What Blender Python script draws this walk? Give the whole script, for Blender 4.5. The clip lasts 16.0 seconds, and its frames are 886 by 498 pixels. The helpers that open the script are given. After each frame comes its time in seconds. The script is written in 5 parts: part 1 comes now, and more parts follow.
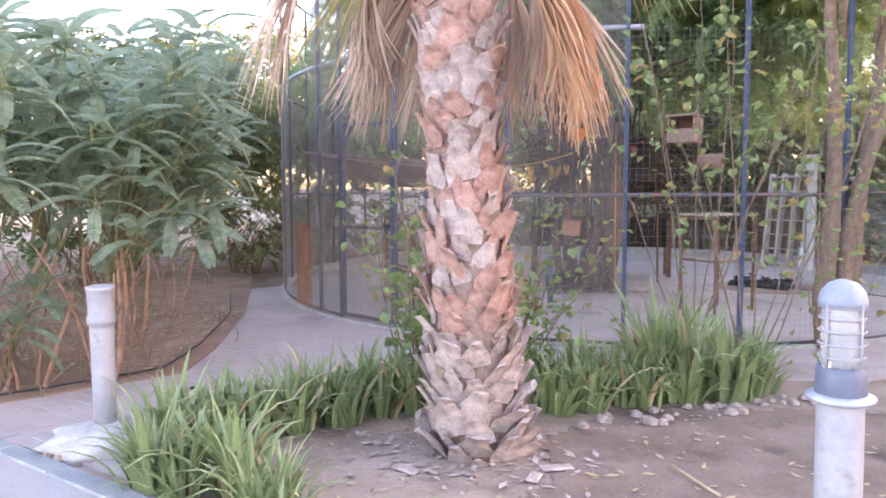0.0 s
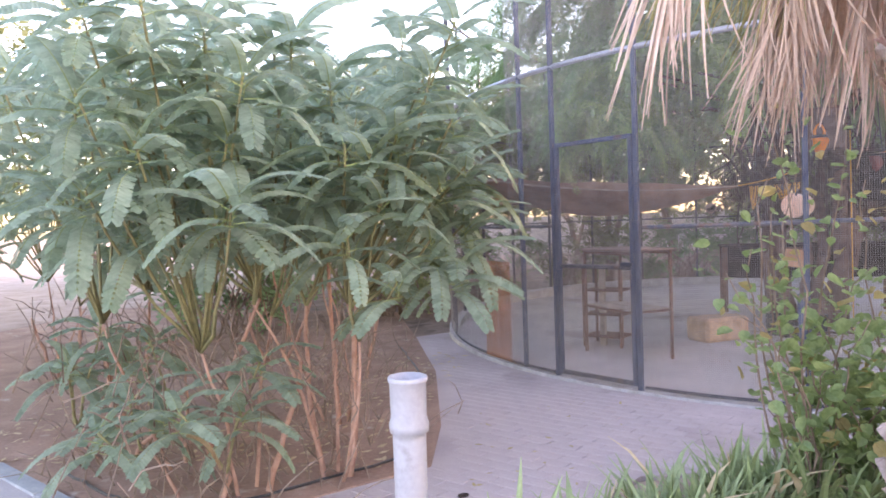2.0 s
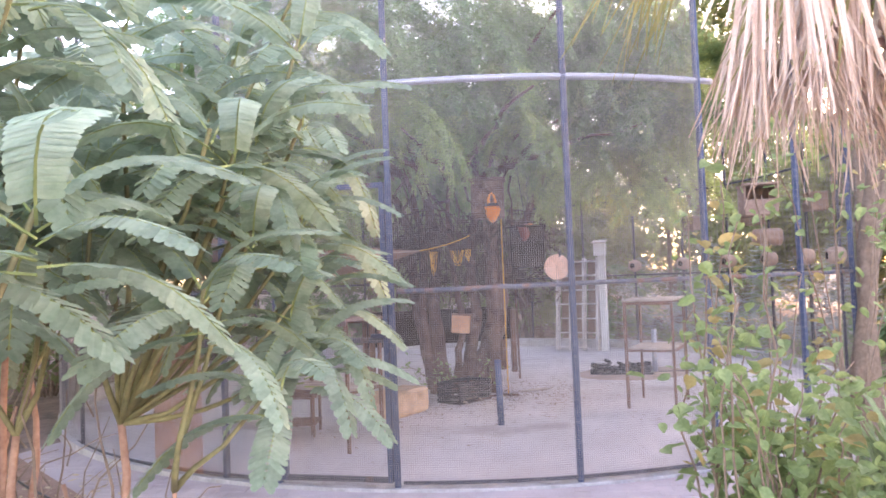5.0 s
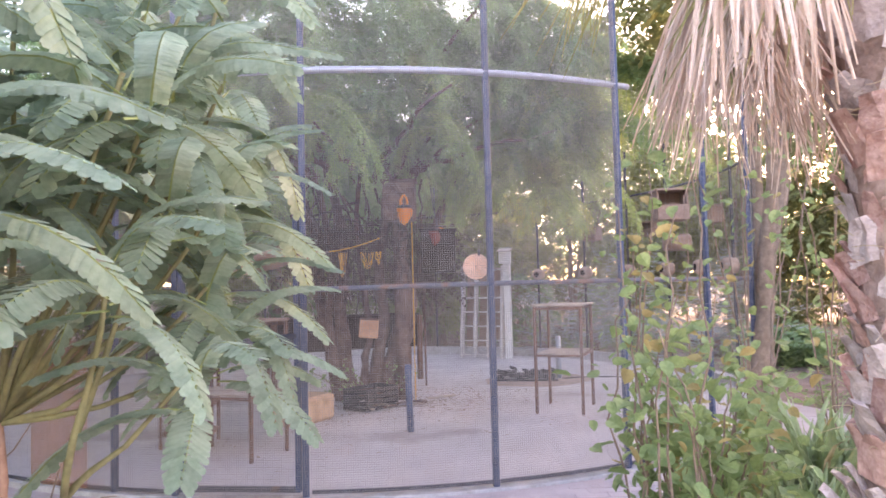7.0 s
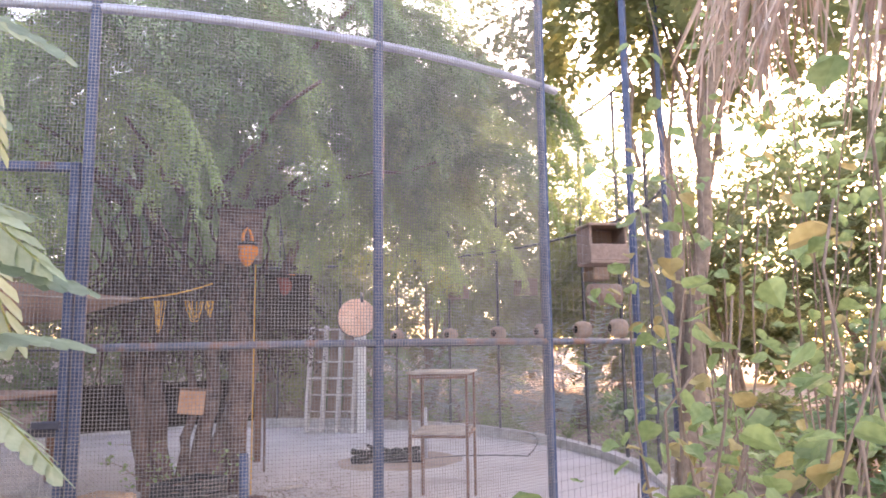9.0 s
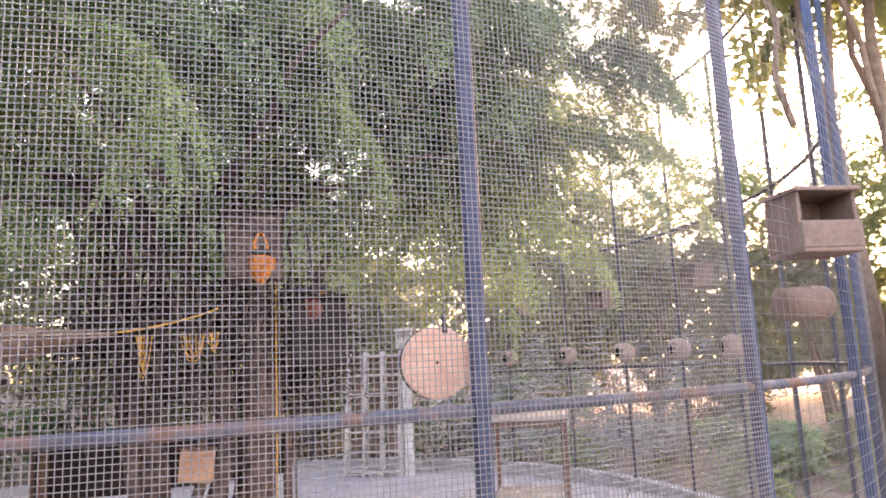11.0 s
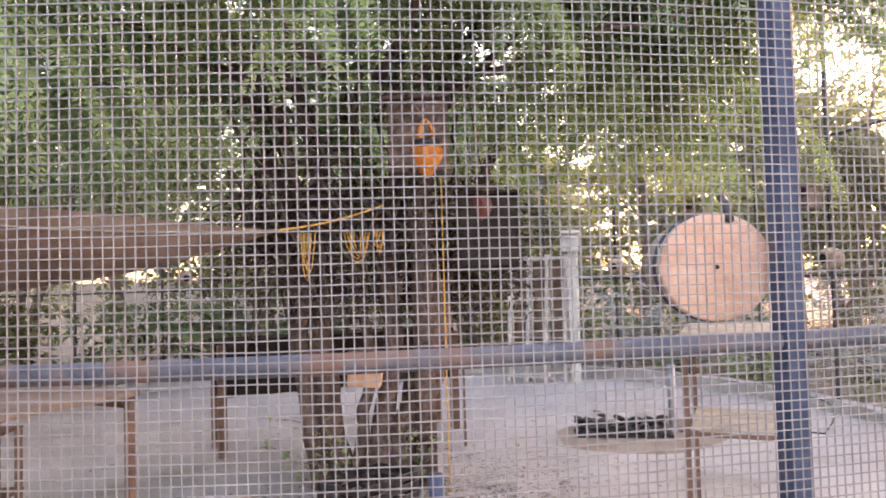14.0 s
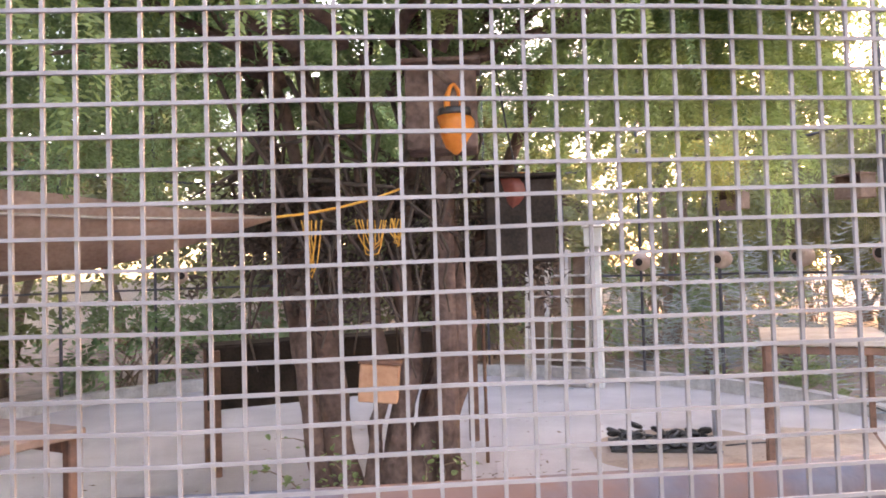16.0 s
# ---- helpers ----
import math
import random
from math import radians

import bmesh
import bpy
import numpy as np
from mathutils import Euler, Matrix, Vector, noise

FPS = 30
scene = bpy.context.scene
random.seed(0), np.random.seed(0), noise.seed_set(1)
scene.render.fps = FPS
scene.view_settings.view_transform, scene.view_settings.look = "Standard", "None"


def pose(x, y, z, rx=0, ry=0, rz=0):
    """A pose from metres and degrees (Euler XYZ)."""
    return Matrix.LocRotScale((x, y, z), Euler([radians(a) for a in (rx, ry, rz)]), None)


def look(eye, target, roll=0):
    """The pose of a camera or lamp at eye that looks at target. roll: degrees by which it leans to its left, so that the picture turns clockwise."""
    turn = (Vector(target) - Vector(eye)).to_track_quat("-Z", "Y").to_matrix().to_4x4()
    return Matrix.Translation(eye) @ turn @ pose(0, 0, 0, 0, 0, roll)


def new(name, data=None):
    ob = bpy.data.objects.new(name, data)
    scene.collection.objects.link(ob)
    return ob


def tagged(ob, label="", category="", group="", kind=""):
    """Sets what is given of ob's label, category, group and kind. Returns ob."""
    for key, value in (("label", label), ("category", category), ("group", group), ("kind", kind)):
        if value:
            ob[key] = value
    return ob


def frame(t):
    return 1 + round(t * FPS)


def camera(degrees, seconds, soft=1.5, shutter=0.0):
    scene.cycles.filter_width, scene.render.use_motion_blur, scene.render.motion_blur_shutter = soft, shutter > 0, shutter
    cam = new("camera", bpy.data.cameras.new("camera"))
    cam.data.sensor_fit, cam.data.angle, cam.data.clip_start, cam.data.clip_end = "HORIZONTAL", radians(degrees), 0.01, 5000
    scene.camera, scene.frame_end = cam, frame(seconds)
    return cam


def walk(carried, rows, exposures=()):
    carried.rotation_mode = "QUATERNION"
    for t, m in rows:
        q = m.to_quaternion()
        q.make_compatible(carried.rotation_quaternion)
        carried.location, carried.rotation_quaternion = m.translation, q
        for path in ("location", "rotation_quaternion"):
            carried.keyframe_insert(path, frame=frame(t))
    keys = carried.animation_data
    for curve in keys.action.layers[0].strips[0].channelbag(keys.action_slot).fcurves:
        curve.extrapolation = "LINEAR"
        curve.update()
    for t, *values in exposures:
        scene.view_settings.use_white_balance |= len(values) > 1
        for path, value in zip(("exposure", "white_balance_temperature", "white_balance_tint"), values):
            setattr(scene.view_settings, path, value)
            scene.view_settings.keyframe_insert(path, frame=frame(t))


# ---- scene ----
cam = camera(62.9, 16.0, soft=1.8)
PATH = [
    (0, (0.691, 0.152, 1.304), (0.515, 2.138, 1.15), -0.1),
    (0.5, (0.306, 0.46, 1.317), (0.027, 2.434, 1.156), -0.2),
    (1, (-0.108, 0.721, 1.316), (-0.455, 2.682, 1.129), -0.7),
    (1.5, (-0.449, 1.002, 1.317), (-0.832, 2.959, 1.165), -1.5),
    (1.9, (-0.691, 1.199, 1.352), (-1.079, 3.159, 1.276), -2.5),
    (2, (-0.761, 1.229, 1.358), (-1.141, 3.192, 1.287), -2.0),
    (2.5, (-1.169, 1.445, 1.391), (-1.531, 3.411, 1.34), -2.4),
    (3, (-1.478, 1.749, 1.347), (-1.768, 3.728, 1.307), -2.5),
    (3.5, (-1.717, 2.043, 1.332), (-1.667, 4.042, 1.275), -2.4),
    (4, (-1.89, 2.326, 1.321), (-1.485, 4.284, 1.29), -2.0),
    (4.5, (-1.973, 2.578, 1.367), (-1.3, 4.461, 1.393), -1.4),
    (5, (-2.009, 2.511, 1.337), (-1.168, 4.324, 1.423), -2.2),
    (5.2, (-2.054, 2.567, 1.305), (-1.155, 4.352, 1.39), -2.1),
    (7.3, (-2.017, 2.788, 1.262), (-0.919, 4.455, 1.386), -1.1),
    (7.5, (-1.952, 2.942, 1.261), (-0.843, 4.599, 1.404), -0.9),
    (8, (-1.809, 3.296, 1.249), (-0.626, 4.897, 1.442), -1.5),
    (8.5, (-1.633, 3.656, 1.267), (-0.288, 5.114, 1.524), -1.1),
    (8.7, (-1.522, 3.791, 1.253), (-0.112, 5.185, 1.511), -0.5),
    (10.8, (-0.548, 5.102, 1.362), (0.83, 6.514, 1.693), -2.8),
    (11, (-0.496, 5.215, 1.382), (0.849, 6.659, 1.705), -2.6),
    (11.5, (-0.399, 5.325, 1.418), (0.899, 6.829, 1.647), -2.5),
    (12, (-0.394, 5.357, 1.418), (0.854, 6.911, 1.596), -2.0),
    (12.5, (-0.403, 5.405, 1.408), (0.795, 7.002, 1.526), -1.6),
    (13, (-0.413, 5.477, 1.402), (0.766, 7.091, 1.482), -2.1),
    (13.5, (-0.383, 5.58, 1.388), (0.742, 7.233, 1.451), -2.6),
    (14, (-0.28, 5.732, 1.391), (0.738, 7.452, 1.467), -1.6),
    (14.2, (-0.251, 5.831, 1.415), (0.753, 7.559, 1.49), -1.6),
    (14.5, (-0.207, 5.903, 1.386), (0.788, 7.636, 1.464), -1.6),
    (15, (-0.18, 6.117, 1.397), (0.871, 7.816, 1.499), -1.7),
    (15.5, (-0.162, 6.222, 1.414), (0.89, 7.92, 1.509), -1.5),
    (16, (-0.072, 6.334, 1.392), (0.941, 8.057, 1.46), -1.7),
]
walk(cam, [(t, look(eye, target, roll)) for t, eye, target, roll in PATH], [(0, 3.5, 7400, 35), (2.6, 3.58, 7500, 37), (3.4, 4.05, 7650, 39), (4.2, 4.12, 7700, 39), (5.0, 3.99, 7600, 39), (8.5, 3.78, 7800, 38), (11.0, 3.9, 8200, 37), (12.5, 3.8, 8500, 36), (13.5, 3.76, 8600, 35), (14.5, 4.04, 8500, 34), (16.0, 4.1, 8400, 36)])


# ---- world and light ----
SUN_YAW, SUN_UP = 74.0, 14.0     # degrees east of +y, and above the horizon
world = bpy.data.worlds.new("world")
scene.world = world
world.use_nodes = True
wn = world.node_tree
sky = wn.nodes.new("ShaderNodeTexSky")
sky.sky_type, sky.sun_disc = "NISHITA", False
sky.sun_elevation, sky.sun_rotation = radians(SUN_UP), radians(SUN_YAW)
sky.air_density, sky.dust_density, sky.ozone_density = 1.0, 1.9, 1.0
wn.links.new(sky.outputs[0], wn.nodes["Background"].inputs[0])
wn.nodes["Background"].inputs[1].default_value = 0.15
sun = new("sun", bpy.data.lights.new("sun", "SUN"))
sun.data.energy, sun.data.angle, sun.data.color = 0.55, radians(2.0), (1.0, 0.62, 0.38)
sd = Vector((math.sin(radians(SUN_YAW)) * math.cos(radians(SUN_UP)), math.cos(radians(SUN_YAW)) * math.cos(radians(SUN_UP)), math.sin(radians(SUN_UP))))
sun.matrix_world = look(sd * 40, (0, 0, 0))
rng = random.Random(7)


# ---- materials ----
def material(name, c1, c2, scale=8.0, rough=0.8, bump=0.15, metal=0.0, fine=60.0, leafy=0.0, vary=0.0, stain=None, spec=0.5):
    """Two colours mixed by coarse and fine noise, fine relief, and a change from piece to piece."""
    m = bpy.data.materials.new(name)
    m.use_nodes = True
    n, l = m.node_tree.nodes, m.node_tree.links
    b = n["Principled BSDF"]
    b.inputs["Roughness"].default_value, b.inputs["Metallic"].default_value = rough, metal
    b.inputs["Specular IOR Level"].default_value = spec
    co = n.new("ShaderNodeTexCoord")
    n1, n2 = n.new("ShaderNodeTexNoise"), n.new("ShaderNodeTexNoise")
    n1.inputs["Scale"].default_value, n1.inputs["Detail"].default_value = scale, 5
    n2.inputs["Scale"].default_value, n2.inputs["Detail"].default_value = fine, 3
    l.new(co.outputs["Object"], n1.inputs["Vector"])
    l.new(co.outputs["Object"], n2.inputs["Vector"])
    add = n.new("ShaderNodeMath")
    add.operation = "MULTIPLY_ADD"
    add.inputs[1].default_value = 0.45
    l.new(n2.outputs["Fac"], add.inputs[0])
    l.new(n1.outputs["Fac"], add.inputs[2])
    ramp = n.new("ShaderNodeValToRGB")
    ramp.color_ramp.elements[0].position, ramp.color_ramp.elements[1].position = 0.5, 0.95
    ramp.color_ramp.elements[0].color, ramp.color_ramp.elements[1].color = (*c1, 1), (*c2, 1)
    l.new(add.outputs[0], ramp.inputs[0])
    out = ramp.outputs[0]
    if stain:
        n3 = n.new("ShaderNodeTexNoise")
        n3.inputs["Scale"].default_value, n3.inputs["Detail"].default_value = stain[1], 6
        l.new(co.outputs["Object"], n3.inputs["Vector"])
        r3 = n.new("ShaderNodeValToRGB")
        r3.color_ramp.elements[0].position, r3.color_ramp.elements[1].position = stain[2], stain[2] + 0.12
        l.new(n3.outputs["Fac"], r3.inputs[0])
        mx = n.new("ShaderNodeMix")
        mx.data_type = "RGBA"
        l.new(r3.outputs[0], mx.inputs[0])
        l.new(out, mx.inputs[6])
        mx.inputs[7].default_value = (*stain[0], 1)
        out = mx.outputs[2]
    if vary:
        oi = n.new("ShaderNodeObjectInfo")
        geo = n.new("ShaderNodeNewGeometry")
        s = n.new("ShaderNodeMath")
        s.operation = "ADD"
        l.new(oi.outputs["Random"], s.inputs[0])
        l.new(geo.outputs["Random Per Island"], s.inputs[1])
        mr = n.new("ShaderNodeMapRange")
        mr.inputs["From Min"].default_value, mr.inputs["From Max"].default_value = 0, 2
        mr.inputs["To Min"].default_value, mr.inputs["To Max"].default_value = 1 - vary, 1 + vary
        l.new(s.outputs[0], mr.inputs["Value"])
        hs = n.new("ShaderNodeHueSaturation")
        l.new(out, hs.inputs["Color"])
        l.new(mr.outputs[0], hs.inputs["Value"])
        out = hs.outputs[0]
    l.new(out, b.inputs["Base Color"])
    if bump:
        bp = n.new("ShaderNodeBump")
        bp.inputs["Strength"].default_value, bp.inputs["Distance"].default_value = bump, 0.02
        l.new(add.outputs[0], bp.inputs["Height"])
        l.new(bp.outputs[0], b.inputs["Normal"])
    if leafy:
        tr, mix = n.new("ShaderNodeBsdfTranslucent"), n.new("ShaderNodeMixShader")
        l.new(out, tr.inputs["Color"])
        mix.inputs[0].default_value = leafy
        l.new(b.outputs[0], mix.inputs[1])
        l.new(tr.outputs[0], mix.inputs[2])
        l.new(mix.outputs[0], n["Material Output"].inputs[0])
    return m


SAND = material("sand", (0.25, 0.182, 0.142), (0.41, 0.318, 0.262), 2.2, 0.95, 0.9, fine=38, stain=((0.185, 0.13, 0.098), 1.7, 0.6))
DIRT = material("bed_soil", (0.22, 0.13, 0.095), (0.36, 0.23, 0.17), 2.5, 0.95, 0.6, fine=40, stain=((0.42, 0.34, 0.28), 7.0, 0.62))
PAVING = material("paving", (0.35, 0.285, 0.275), (0.48, 0.41, 0.40), 1.5, 0.85, 0.25, fine=90, vary=0.05, stain=((0.27, 0.215, 0.205), 1.1, 0.6))
CONCRETE = material("concrete", (0.385, 0.35, 0.345), (0.515, 0.48, 0.475), 1.3, 0.85, 0.25, fine=70, stain=((0.28, 0.24, 0.22), 0.7, 0.58))
WALKWAY = material("walkway", (0.31, 0.28, 0.28), (0.42, 0.39, 0.385), 1.3, 0.85, 0.3, fine=70, stain=((0.22, 0.19, 0.18), 0.9, 0.6))
KERB = material("kerb_paint", (0.21, 0.24, 0.265), (0.36, 0.365, 0.365), 5.0, 0.7, 0.3, stain=((0.5, 0.48, 0.46), 3.0, 0.55))
CEMENT = material("cement", (0.33, 0.31, 0.30), (0.52, 0.50, 0.495), 9.0, 0.9, 0.6, fine=50)
PALE_PAINT = material("pale_paint", (0.28, 0.275, 0.295), (0.39, 0.38, 0.405), 6.0, 0.5, 0.1, stain=((0.22, 0.20, 0.20), 9.0, 0.6))
BLUE_PAINT = material("blue_paint", (0.036, 0.056, 0.105), (0.095, 0.12, 0.185), 9.0, 0.6, 0.15, stain=((0.16, 0.085, 0.06), 6.0, 0.6), spec=0.2)
BROWN_SOIL = material("brown_soil", (0.15, 0.103, 0.077), (0.28, 0.205, 0.165), 3.0, 0.95, 0.9, fine=45, stain=((0.11, 0.078, 0.06), 2.5, 0.55))
RAIL_PAINT = material("worn_rail", (0.07, 0.085, 0.12), (0.19, 0.18, 0.20), 9.0, 0.6, 0.3, stain=((0.23, 0.12, 0.085), 9.0, 0.5))
GALV = material("galvanised", (0.34, 0.36, 0.42), (0.48, 0.50, 0.56), 10.0, 0.45, 0.05, metal=0.4)
WIRE = material("mesh_wire", (0.20, 0.178, 0.172), (0.31, 0.28, 0.27), 14.0, 0.5, 0.0, metal=0.0, stain=((0.34, 0.22, 0.17), 2.5, 0.62))
RUST_WIRE = material("rusted_wire", (0.26, 0.115, 0.065), (0.42, 0.21, 0.13), 5.0, 0.9, 0.0)
RUST = material("rusty_iron", (0.10, 0.055, 0.04), (0.24, 0.12, 0.08), 12.0, 0.8, 0.3)
DARK_METAL = material("dark_metal", (0.03, 0.032, 0.045), (0.07, 0.07, 0.085), 10.0, 0.5, 0.15, stain=((0.16, 0.09, 0.06), 7.0, 0.62))
BARK = material("bark", (0.075, 0.045, 0.038), (0.22, 0.14, 0.115), 9.0, 0.95, 1.0, fine=35)
STEM = material("shrub_stem", (0.30, 0.155, 0.105), (0.50, 0.30, 0.22), 14.0, 0.85, 0.4)
YOUNG_STEM = material("green_stem", (0.15, 0.13, 0.06), (0.28, 0.25, 0.11), 14.0, 0.7, 0.2)
PALE_BOARD = material("pale_board", (0.46, 0.42, 0.40), (0.68, 0.63, 0.60), 9.0, 0.85, 0.3, stain=((0.3, 0.25, 0.22), 5.0, 0.62))
TWIG = material("twig", (0.16, 0.11, 0.08), (0.28, 0.20, 0.15), 20.0, 0.9, 0.3)
BOOT = material("palm_boot", (0.31, 0.235, 0.21), (0.62, 0.51, 0.47), 11.0, 0.9, 0.8, fine=70, vary=0.30)
FIBRE = material("palm_fibre", (0.20, 0.125, 0.095), (0.38, 0.26, 0.21), 14.0, 0.95, 0.8)
DEAD = material("dead_frond", (0.42, 0.28, 0.20), (0.66, 0.51, 0.41), 3.0, 0.85, 0.3, leafy=0.25, vary=0.3)
# dead frond turned orange: the low sun's warm light is in the colour
DEAD_SUNLIT = material("sunlit_dead_frond", (0.40, 0.19, 0.09), (0.58, 0.36, 0.22), 3.0, 0.8, 0.3, leafy=0.3, vary=0.3)
BOOT_RED = material("reddish_palm_boot", (0.30, 0.15, 0.115), (0.58, 0.38, 0.32), 11.0, 0.9, 0.8, fine=70, vary=0.3)
# dry twig brown darkened: the shade under the crown is in the colour
DRY_SHADED = material("shaded_dry_branch", (0.055, 0.04, 0.033), (0.13, 0.092, 0.075), 14.0, 0.95, 0.3)
OLIVE = material("ageing_frond", (0.16, 0.18, 0.06), (0.36, 0.30, 0.12), 3.0, 0.7, 0.2, leafy=0.3, vary=0.2)
SENNA = material("shrub_leaf", (0.215, 0.305, 0.21), (0.415, 0.505, 0.38), 6.0, 0.5, 0.1, leafy=0.62, vary=0.28, spec=0.35)
SENNA_DRY = material("withered_shrub_leaf", (0.22, 0.15, 0.08), (0.38, 0.27, 0.15), 6.0, 0.8, 0.2, leafy=0.2, vary=0.2)
RACHIS = material("leaf_rib", (0.22, 0.28, 0.10), (0.38, 0.42, 0.16), 6.0, 0.6, 0.0, leafy=0.2)
STRAP = material("strap_leaf", (0.19, 0.26, 0.11), (0.36, 0.43, 0.22), 5.0, 0.45, 0.1, leafy=0.25, vary=0.25)
STRAW = material("dry_straw", (0.40, 0.30, 0.17), (0.58, 0.46, 0.30), 8.0, 0.9, 0.2, vary=0.2)
VINE = material("vine_leaf", (0.14, 0.215, 0.08), (0.32, 0.415, 0.18), 7.0, 0.45, 0.1, leafy=0.5, vary=0.3)
VINE_DRY = material("yellowing_leaf", (0.28, 0.22, 0.09), (0.45, 0.38, 0.17), 9.0, 0.7, 0.1, leafy=0.5, vary=0.3)
# wide tone range: dark end paints crown shade, bright end lit clumps
FEATHER = material("feathery_leaf", (0.085, 0.175, 0.075), (0.29, 0.41, 0.19), 0.9, 0.6, 0.0, leafy=0.36, vary=0.4)
# brighter copy of the crown leaf, painting light on the hanging sprays
LIT_SPRAY_LEAF = material("sunlit_feathery_leaf", (0.26, 0.38, 0.13), (0.46, 0.56, 0.24), 1.5, 0.6, 0.0, leafy=0.5, vary=0.3)
YELLOW_LEAF = material("yellowing_feathery_leaf", (0.33, 0.36, 0.10), (0.54, 0.50, 0.17), 2.5, 0.6, 0.0, leafy=0.5, vary=0.3)
FAR_LEAF = material("far_leaf", (0.13, 0.17, 0.075), (0.27, 0.29, 0.13), 0.6, 0.7, 0.0, leafy=0.5, vary=0.35)
GREY_LEAF = material("grey_palm_leaf", (0.24, 0.295, 0.30), (0.41, 0.47, 0.485), 2.0, 0.5, 0.0, leafy=0.3, vary=0.25)
WOOD = material("grey_wood", (0.30, 0.245, 0.20), (0.48, 0.41, 0.35), 7.0, 0.85, 0.4, fine=45, vary=0.1)
WARM_WOOD = material("warm_wood", (0.34, 0.21, 0.13), (0.56, 0.38, 0.26), 9.0, 0.7, 0.3, fine=45)
FACE_WOOD = material("orange_brown_wood", (0.42, 0.20, 0.11), (0.58, 0.32, 0.19), 9.0, 0.7, 0.3, fine=45)
DISC_WOOD = material("pale_disc_wood", (0.76, 0.41, 0.27), (0.90, 0.59, 0.44), 14.0, 0.75, 0.25)
WHITE_WOOD = material("white_painted_wood", (0.66, 0.64, 0.62), (0.78, 0.76, 0.74), 8.0, 0.7, 0.2, stain=((0.45, 0.38, 0.33), 6.0, 0.66))
CLAY = material("clay_pot", (0.30, 0.20, 0.155), (0.44, 0.32, 0.26), 10.0, 0.9, 0.2)
NET = material("shade_net", (0.26, 0.155, 0.115), (0.46, 0.31, 0.24), 4.0, 0.9, 0.4, leafy=0.3)
# the bag's own orange; on the can's rim it paints a sunlit edge
ORANGE = material("orange_plastic_and_lit_rim", (0.75, 0.20, 0.03), (0.90, 0.32, 0.06), 8.0, 0.5, 0.1, leafy=0.2)
ROPE = material("orange_rope", (0.60, 0.26, 0.04), (0.78, 0.42, 0.08), 20.0, 0.8, 0.1)
RED = material("red_plastic", (0.14, 0.035, 0.025), (0.24, 0.06, 0.04), 8.0, 0.5, 0.1)
BLACK = material("black_rubber", (0.012, 0.012, 0.013), (0.04, 0.04, 0.042), 12.0, 0.4, 0.2)
DARK_BOARD = material("dark_board", (0.022, 0.018, 0.016), (0.06, 0.045, 0.038), 6.0, 0.85, 0.3, spec=0.08)
BROWN_BOARD = material("brown_board", (0.19, 0.12, 0.09), (0.33, 0.225, 0.175), 7.0, 0.85, 0.3)
NAVY = material("navy_lamp", (0.085, 0.10, 0.145), (0.15, 0.17, 0.22), 8.0, 0.45, 0.1)
CAP_PAINT = material("faded_cap_paint", (0.19, 0.22, 0.28), (0.30, 0.33, 0.39), 8.0, 0.5, 0.1)
STONE = material("rubble", (0.24, 0.18, 0.15), (0.46, 0.38, 0.34), 12.0, 0.95, 0.6, vary=0.3)
WALL_PAINT = material("far_wall", (0.60, 0.54, 0.50), (0.72, 0.66, 0.62), 0.8, 0.9, 0.2)
GLASS = bpy.data.materials.new("lamp_glass")
GLASS.use_nodes = True
gb = GLASS.node_tree.nodes["Principled BSDF"]
gb.inputs["Base Color"].default_value, gb.inputs["Roughness"].default_value = (0.95, 0.96, 0.97, 1), 0.22
gb.inputs["Transmission Weight"].default_value = 0.75


# ---- mesh helpers ----
def mesh_of(name, verts, faces, mats, index=None, smooth=False):
    me = bpy.data.meshes.new(name)
    me.from_pydata([tuple(v) for v in verts], [], faces)
    for m in (mats if isinstance(mats, (list, tuple)) else [mats]):
        me.materials.append(m)
    if index is not None:
        me.polygons.foreach_set("material_index", np.array(index, dtype=np.int32))
    if smooth:
        me.polygons.foreach_set("use_smooth", [True] * len(me.polygons))
    me.update()
    return me


def part(name, me, parent=None, m=None, label=""):
    ob = new(name, me)
    if parent:
        ob.parent = parent
    if m is not None:
        ob.matrix_basis = m
    if label:
        ob["label"] = label
    return ob


def thing(name, label, category, m=None, group="", kind="", data=None):
    ob = new(name, data)
    if m is not None:
        ob.matrix_basis = m
    return tagged(ob, label, category, group, kind)


def done(bm, name, mat, smooth=False):
    me = bpy.data.meshes.new(name)
    bm.to_mesh(me)
    bm.free()
    me.materials.append(mat)
    if smooth:
        me.polygons.foreach_set("use_smooth", [True] * len(me.polygons))
    return me


def box_mesh(name, sx, sy, sz, mat, bevel=0.004, z0=True):
    """A bevelled box centred in x and y, standing on z = 0 (or centred)."""
    bm = bmesh.new()
    bmesh.ops.create_cube(bm, size=1)
    bmesh.ops.scale(bm, vec=(sx, sy, sz), verts=bm.verts)
    if bevel:
        bmesh.ops.bevel(bm, geom=bm.edges[:], offset=bevel, segments=1, affect="EDGES")
    if z0:
        bmesh.ops.translate(bm, vec=(0, 0, sz / 2), verts=bm.verts)
    return done(bm, name, mat)


